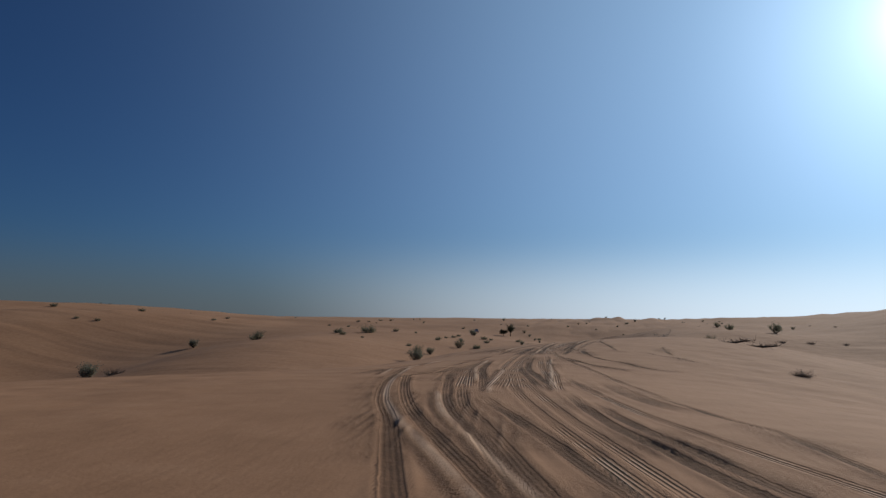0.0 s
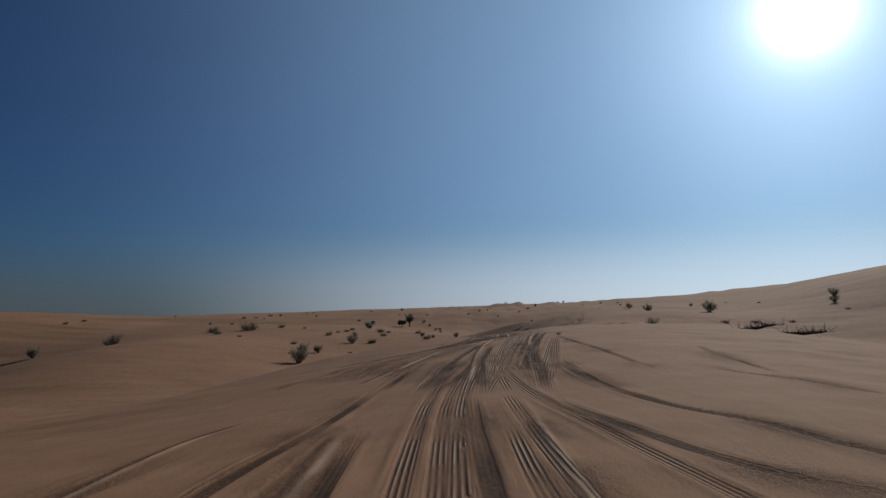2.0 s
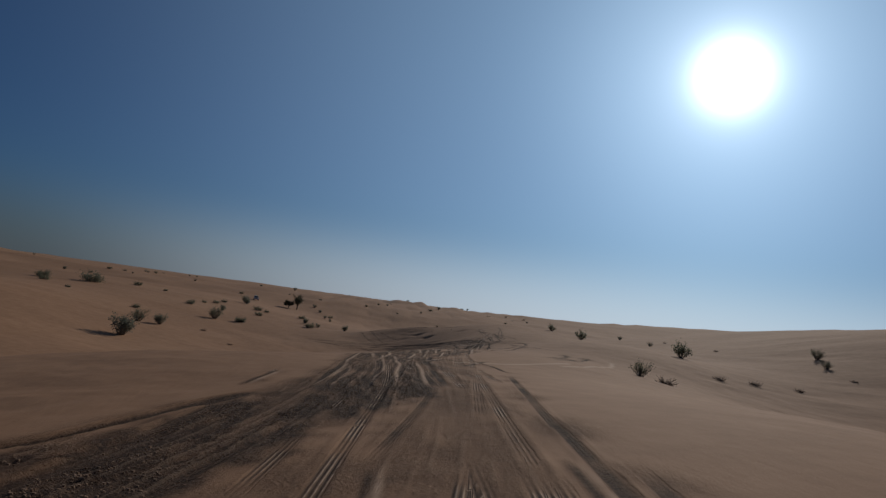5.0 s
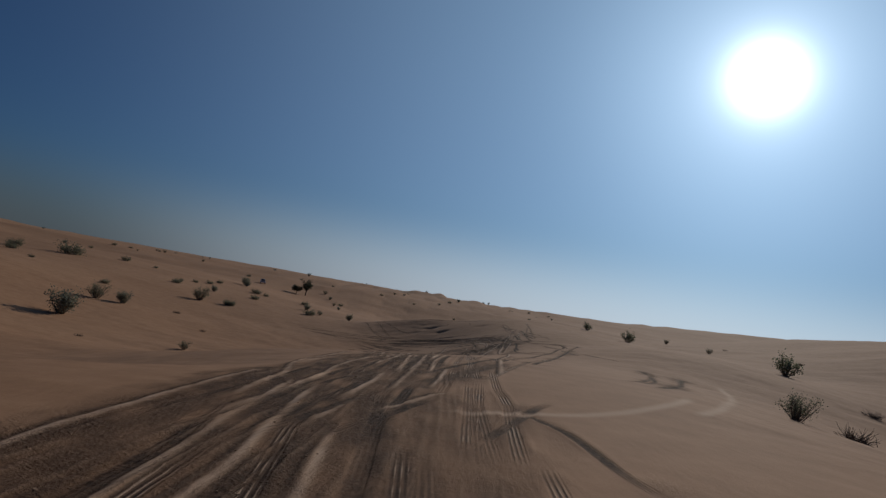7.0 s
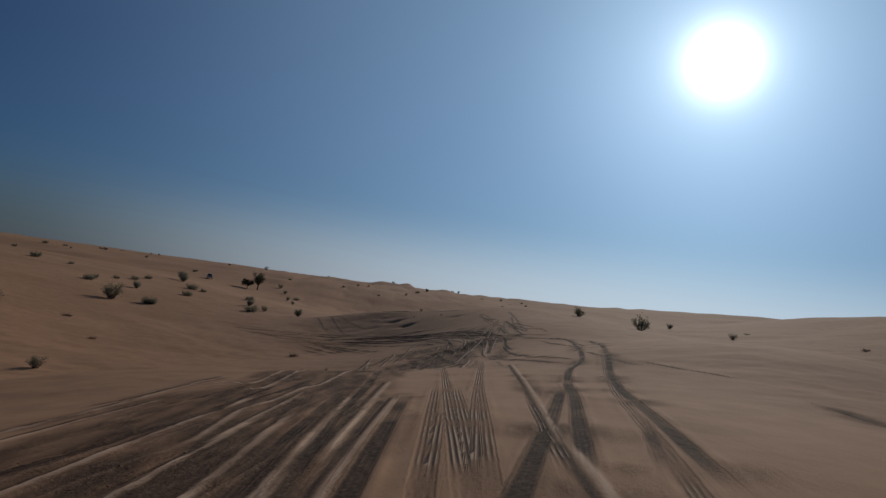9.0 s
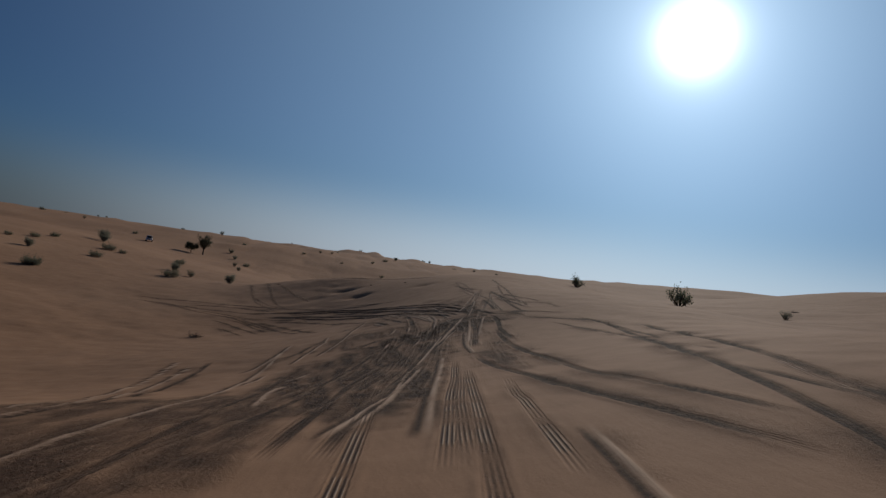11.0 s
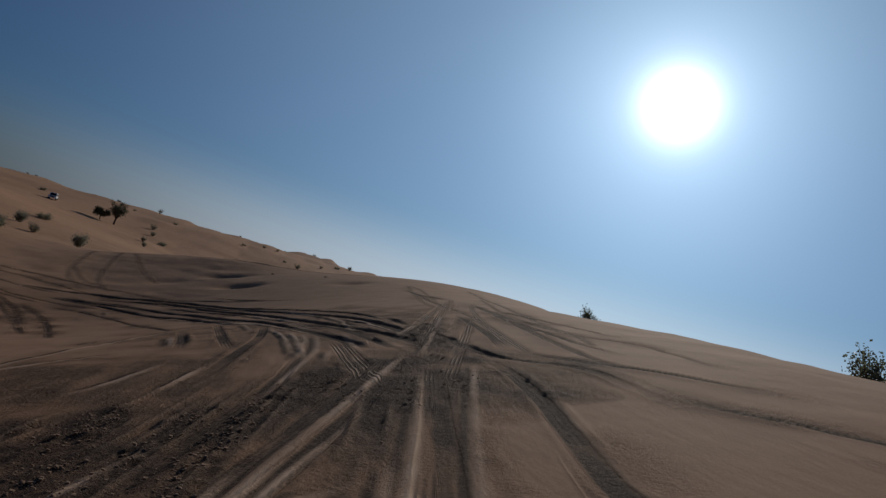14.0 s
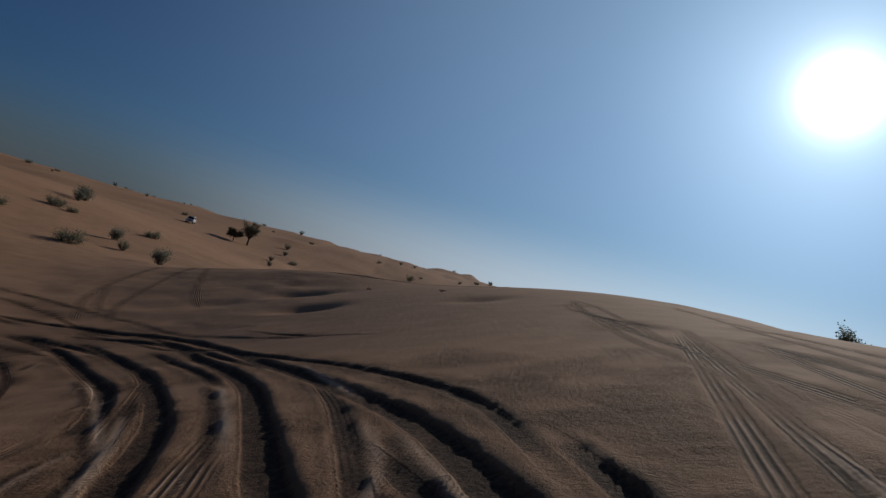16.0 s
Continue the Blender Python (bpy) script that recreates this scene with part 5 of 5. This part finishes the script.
def desert_tree(name, label, seed, height, spread, lean, leaves, rise):
    rd = random.Random(seed)
    top = tagged(new(name), label, "tree", "pair of trees")
    tb = bmesh.new()
    trunk = limb(rd, (0, 0, -0.2), (lean, 0.05, 1), height * 0.40, 0.14, 5)
    tube(tb, trunk, height * 0.036, height * 0.022, 8)
    part("trunk", tb, BARK, top)
    lb, tips = bmesh.new(), []
    for k in range(13):
        a = 2 * math.pi * k / 13 + rd.uniform(-0.3, 0.3)
        s = trunk[rd.choice((3, 4, 5))]
        pts = limb(rd, s, (math.cos(a) * spread, math.sin(a) * spread, rd.uniform(*rise)), height * rd.uniform(0.36, 0.56), 0.25, 4)
        tube(lb, pts, height * 0.016, height * 0.005, 5)
        tips += pts[2:]
        for _ in range(3):
            sub = limb(rd, pts[rd.randint(2, 4)], (rd.uniform(-1, 1), rd.uniform(-1, 1), rd.uniform(-0.3, 0.7)), height * rd.uniform(0.10, 0.2), 0.3, 3)
            tube(lb, sub, height * 0.006, height * 0.002, 4)
            tips += sub[1:]
    part("branchwork", lb, BARK, top)
    fb = bmesh.new()
    for _ in range(leaves):
        t = rd.choice(tips)
        g = 0.042 * height
        at = t + Vector((rd.gauss(0, g), rd.gauss(0, g), rd.gauss(-0.01 * height, g)))
        leaf(fb, at, (rd.uniform(-1, 1), rd.uniform(-1, 1), rd.uniform(-1, 0.7)), rd.uniform(0.10, 0.24), 0.34, rd)
    part("crown", fb, LEAF_TREE, top)
    return top


def box(bm, x0, x1, y0, y1, z0, z1, tx=0.0, ty=0.0):
    """A box whose top is drawn in by tx and ty."""
    lo = [bm.verts.new((x, y, z0)) for x, y in ((x0, y0), (x1, y0), (x1, y1), (x0, y1))]
    hi = [bm.verts.new((x, y, z1)) for x, y in ((x0 + tx, y0 + ty), (x1 - tx, y0 + ty), (x1 - tx, y1 - ty), (x0 + tx, y1 - ty))]
    bm.faces.new(lo[::-1]), bm.faces.new(hi)
    for k in range(4):
        bm.faces.new((lo[k], lo[(k + 1) % 4], hi[(k + 1) % 4], hi[k]))


def parked_car(at, heading):
    top = tagged(new("parked_car"), "white off-road car parked on distant sand", "car")
    b = bmesh.new()
    box(b, -0.92, 0.92, -2.3, 2.3, 0.42, 1.08, 0.05, 0.08)
    bmesh.ops.bevel(b, geom=list(b.edges), offset=0.09, segments=3, affect="EDGES")
    body = part("body", b, CAR_PAINT, top)
    b = bmesh.new()
    box(b, -0.84, 0.84, -2.15, 0.95, 1.04, 1.78, 0.14, 0.32)
    bmesh.ops.bevel(b, geom=list(b.edges), offset=0.07, segments=2, affect="EDGES")
    part("cabin", b, CAR_PAINT, top)
    for y0, y1, tilt in ((0.66, 0.96, 1), (-2.17, -1.9, -1)):
        b = bmesh.new()
        s = (-0.66, 0.66)
        ya, yb = (0.955, 0.70) if tilt > 0 else (-2.155, -1.90)
        v = [b.verts.new((s[0], ya + 0.012 * tilt, 1.14)), b.verts.new((s[1], ya + 0.012 * tilt, 1.14)),
             b.verts.new((s[1] - 0.06, yb + 0.012 * tilt, 1.68)), b.verts.new((s[0] + 0.06, yb + 0.012 * tilt, 1.68))]
        f = b.faces.new(v)
        bmesh.ops.solidify(b, geom=[f], thickness=0.01)
        part("windscreen" if tilt > 0 else "rear_window", b, CAR_GLASS, top)
    for side in (-1, 1):
        for ya, yb in ((-1.7, -0.75), (-0.65, 0.35)):
            b = bmesh.new()
            v = [b.verts.new((side * 0.845, ya, 1.16)), b.verts.new((side * 0.845, yb, 1.16)),
                 b.verts.new((side * 0.735, yb - 0.1, 1.66)), b.verts.new((side * 0.735, ya + 0.1, 1.66))]
            f = b.faces.new(v)
            bmesh.ops.solidify(b, geom=[f], thickness=0.012)
            part("side_window", b, CAR_GLASS, top)
        for y in (-1.45, 1.5):
            b = bmesh.new()
            bmesh.ops.create_cone(b, cap_ends=True, segments=20, radius1=0.39, radius2=0.39, depth=0.26,
                                  matrix=Matrix.Translation((side * 0.82, y, 0.39)) @ Matrix.Rotation(radians(90), 4, "Y"))
            bmesh.ops.bevel(b, geom=[e for e in b.edges if len(e.link_faces) == 2 and any(len(f.verts) > 4 for f in e.link_faces)],
                            offset=0.05, segments=2, affect="EDGES")
            wheel = part("wheel", b, RUBBER, top)
            b = bmesh.new()
            bmesh.ops.create_cone(b, cap_ends=True, segments=16, radius1=0.22, radius2=0.20, depth=0.03,
                                  matrix=Matrix.Translation((side * 0.955, y, 0.39)) @ Matrix.Rotation(radians(90), 4, "Y"))
            part("rim", b, STEEL, wheel)
        b = bmesh.new()
        box(b, side * 0.66 - 0.16, side * 0.66 + 0.16, 2.24, 2.33, 0.74, 0.92)
        part("headlight", b, LAMP, body)
    b = bmesh.new()
    box(b, -0.45, 0.45, 2.25, 2.325, 0.66, 0.90)
    part("grille", b, RUBBER, body)
    top.matrix_world = pose(at[0], at[1], land_at(*at), 0, 0, heading)
    return top


KINDS = {
    "saltbush": shrub("round_saltbush", "dense rounded grey-green shrub on open sand", 3, 0.75, 0.95, 16, 1500, 0.085, 0.34, LEAF_GREY, TWIG, 0.3),
    "broom": shrub("broom_shrub", "twiggy upright dark shrub on sand", 5, 0.8, 1.1, 20, 1300, 0.080, 0.24, LEAF_OLIVE, TWIG, 0.45, 0.2),
    "spread": shrub("spreading_shrub", "low spreading dark olive shrub on sand", 8, 1.0, 0.75, 20, 1500, 0.080, 0.30, LEAF_OLIVE, TWIG, 0.1, 0.4),
    "broad": shrub("broad_leaved_shrub", "open shrub with large waxy leaves on bare stems", 12, 0.95, 1.3, 17, 900, 0.105, 0.36, LEAF_BROAD, TWIG, 0.15, 0.12, 1, 0.06),
    "tuft": dry_tuft("dry_tuft", "low dry leafless scrub, half buried in sand", 15, 0.6, 0.5, 120),
}
first_size = {}


def plant(kind, x, y, size, turn):
    """Sets a plant of the given height factor on the sand."""
    s = size / first_size.get(kind, 1.0)
    m = Matrix.Translation((x, y, land_at(x, y) - 0.03)) @ Matrix.Rotation(turn, 4, "Z") @ Matrix.Diagonal((s, s, s, 1))
    if kind in first_size:
        return copy_thing(KINDS[kind], m)
    first_size[kind] = size
    KINDS[kind].matrix_basis = m
    return KINDS[kind]


# shrubs: kind, place, size, turn
plant("saltbush", -36.2, 156.5, 2.88, 1.5)
plant("spread", -70.3, 230.7, 3.58, 0.6)
plant("spread", -79.0, 224.0, 2.21, 2.5)
plant("broom", -98.3, 203.1, 2.76, 1.0)
plant("saltbush", -17.2, 233.0, 1.37, 0.4)
plant("spread", -14.9, 220.2, 1.61, 2.5)
plant("saltbush", -6.4, 218.5, 1.39, 5.7)
plant("saltbush", -16.3, 295.5, 0.99, 5.0)
plant("saltbush", -36.9, 176.3, 1.82, 4.7)
plant("broom", -34.3, 206.4, 2.38, 1.4)
plant("saltbush", -38.9, 265.7, 2.28, 3.3)
plant("broad", 39.0, 201.0, 1.20, 1.7)
plant("broad", 35.2, 167.4, 1.31, 1.1)
plant("saltbush", 55.5, 203.2, 0.85, 0.7)
plant("broom", 51.4, 176.5, 0.80, 2.0)
plant("broad", 34.2, 127.1, 1.41, 1.3)
plant("broom", 18.4, 100.0, 1.00, 5.8)
plant("tuft", 19.2, 97.5, 1.40, 2.2)
plant("tuft", 31.2, 112.8, 1.10, 0.7)
plant("tuft", 41.4, 116.3, 0.90, 3.1)
plant("broom", 59.8, 140.6, 1.30, 4.4)
plant("tuft", 53.3, 124.5, 0.80, 0.3)
plant("spread", -19.6, 247.4, 1.30, 2.7)
plant("saltbush", -119.5, 201.3, 2.71, 5.1)
plant("spread", -101.0, 206.0, 2.37, 5.0)
plant("tuft", -87.0, 118.7, 3.48, 5.0)
plant("spread", -65.2, 248.8, 1.55, 1.2)
plant("tuft", -30.7, 181.9, 1.12, 1.9)
plant("spread", -29.4, 208.9, 1.58, 3.9)
plant("spread", -29.0, 231.1, 1.33, 4.5)
plant("spread", -42.0, 240.8, 1.07, 5.3)
plant("tuft", -29.0, 145.5, 0.77, 5.5)
plant("broom", -19.7, 149.7, 0.91, 0.5)
plant("tuft", -2.7, 175.6, 1.20, 3.8)
plant("broom", -13.5, 227.0, 0.97, 4.2)
plant("saltbush", -13.9, 285.0, 0.93, 3.1)
plant("saltbush", -20.4, 324.3, 1.16, 1.1)
plant("broom", 14.1, 205.0, 0.40, 2.9)
plant("broom", -39.9, 173.9, 2.04, 0.6)
plant("spread", -73.8, 213.0, 1.64, 5.8)
plant("spread", -63.0, 200.0, 0.74, 5.4)
plant("spread", -46.7, 192.9, 1.07, 3.4)
plant("broom", -44.6, 227.3, 0.69, 1.9)
plant("spread", -43.8, 235.4, 0.87, 5.6)
plant("spread", -41.3, 247.3, 1.11, 3.5)
plant("spread", -29.2, 245.7, 0.91, 5.5)
plant("broom", -24.1, 341.6, 1.36, 5.3)
plant("spread", -15.4, 311.7, 1.24, 3.2)
plant("spread", -117.6, 349.1, 1.24, 2.6)
plant("spread", -57.3, 247.3, 0.76, 3.7)
plant("spread", -56.2, 351.6, 1.18, 2.7)
plant("saltbush", -103.0, 132.0, 3.47, 1.0)
plant("spread", -298.8, 351.0, 2.86, 1.9)
plant("spread", -173.4, 251.8, 1.90, 5.0)
plant("spread", -173.3, 214.7, 1.14, 0.3)
plant("spread", -166.4, 216.6, 1.41, 0.3)
plant("spread", -141.4, 252.3, 1.20, 3.9)
plant("spread", -143.3, 267.1, 1.25, 1.7)
plant("spread", -44.1, 222.8, 1.41, 3.3)
plant("saltbush", -37.2, 227.0, 1.33, 2.9)
plant("spread", -29.0, 208.8, 1.31, 2.1)
plant("tuft", 10.3, 34.4, 0.99, 6.2)
plant("broom", 55.8, 132.8, 0.95, 2.6)
plant("tuft", 35.9, 114.9, 1.13, 1.3)
plant("tuft", 57.2, 183.1, 0.75, 3.9)
plant("tuft", 53.8, 156.5, 0.79, 1.7)
plant("tuft", -23.6, 171.2, 0.81, 2.2)
plant("spread", -31.9, 246.5, 1.60, 4.6)
plant("saltbush", -37.7, 262.1, 1.59, 2.0)
plant("spread", -24.4, 373.3, 1.03, 3.5)
plant("spread", -3.0, 378.2, 1.04, 5.6)
plant("tuft", 16.1, 194.4, 0.35, 0.6)
plant("tuft", 12.5, 197.7, 0.35, 0.4)

# two trees on the plain
for seed, x, y, height, spread, lean, rise in ((21, -29.2, 322.4, 6.6, 0.34, 0.12, (0.35, 1.3)), (33, -32.3, 321.7, 4.0, 0.8, -0.2, (0.1, 0.8))):
    tree = desert_tree("desert_tree", "dark olive desert tree with a tall dense crown" if lean > 0 else "low wide dark desert tree with a short trunk",
                       seed, height, spread, lean, 5200, rise)
    tree.matrix_basis = pose(x, y, land_at(x, y))

# dead branches on the slope
for seed, x, y, length, turn in ((41, 12.6, 57.1, 2.3, 20), (43, 14.0, 55.3, 1.8, -35)):
    dead = fallen_branch("fallen_branch", "dry dead branch lying tangled on sand", seed, length)
    dead.matrix_basis = pose(x, y, land_at(x, y) - 0.02, 0, 0, turn)

parked_car((-46.5, 331.0), 192)

# scattered scrub far out on the dunes
rd = random.Random(77)
for _ in range(46):
    a, r = radians(rd.uniform(-48, 12)), rd.uniform(300, 520)
    plant(rd.choice(("spread", "spread", "saltbush", "broom")), 10 + r * math.sin(a), 60 + r * math.cos(a), rd.uniform(0.7, 1.7), rd.uniform(0, 6))
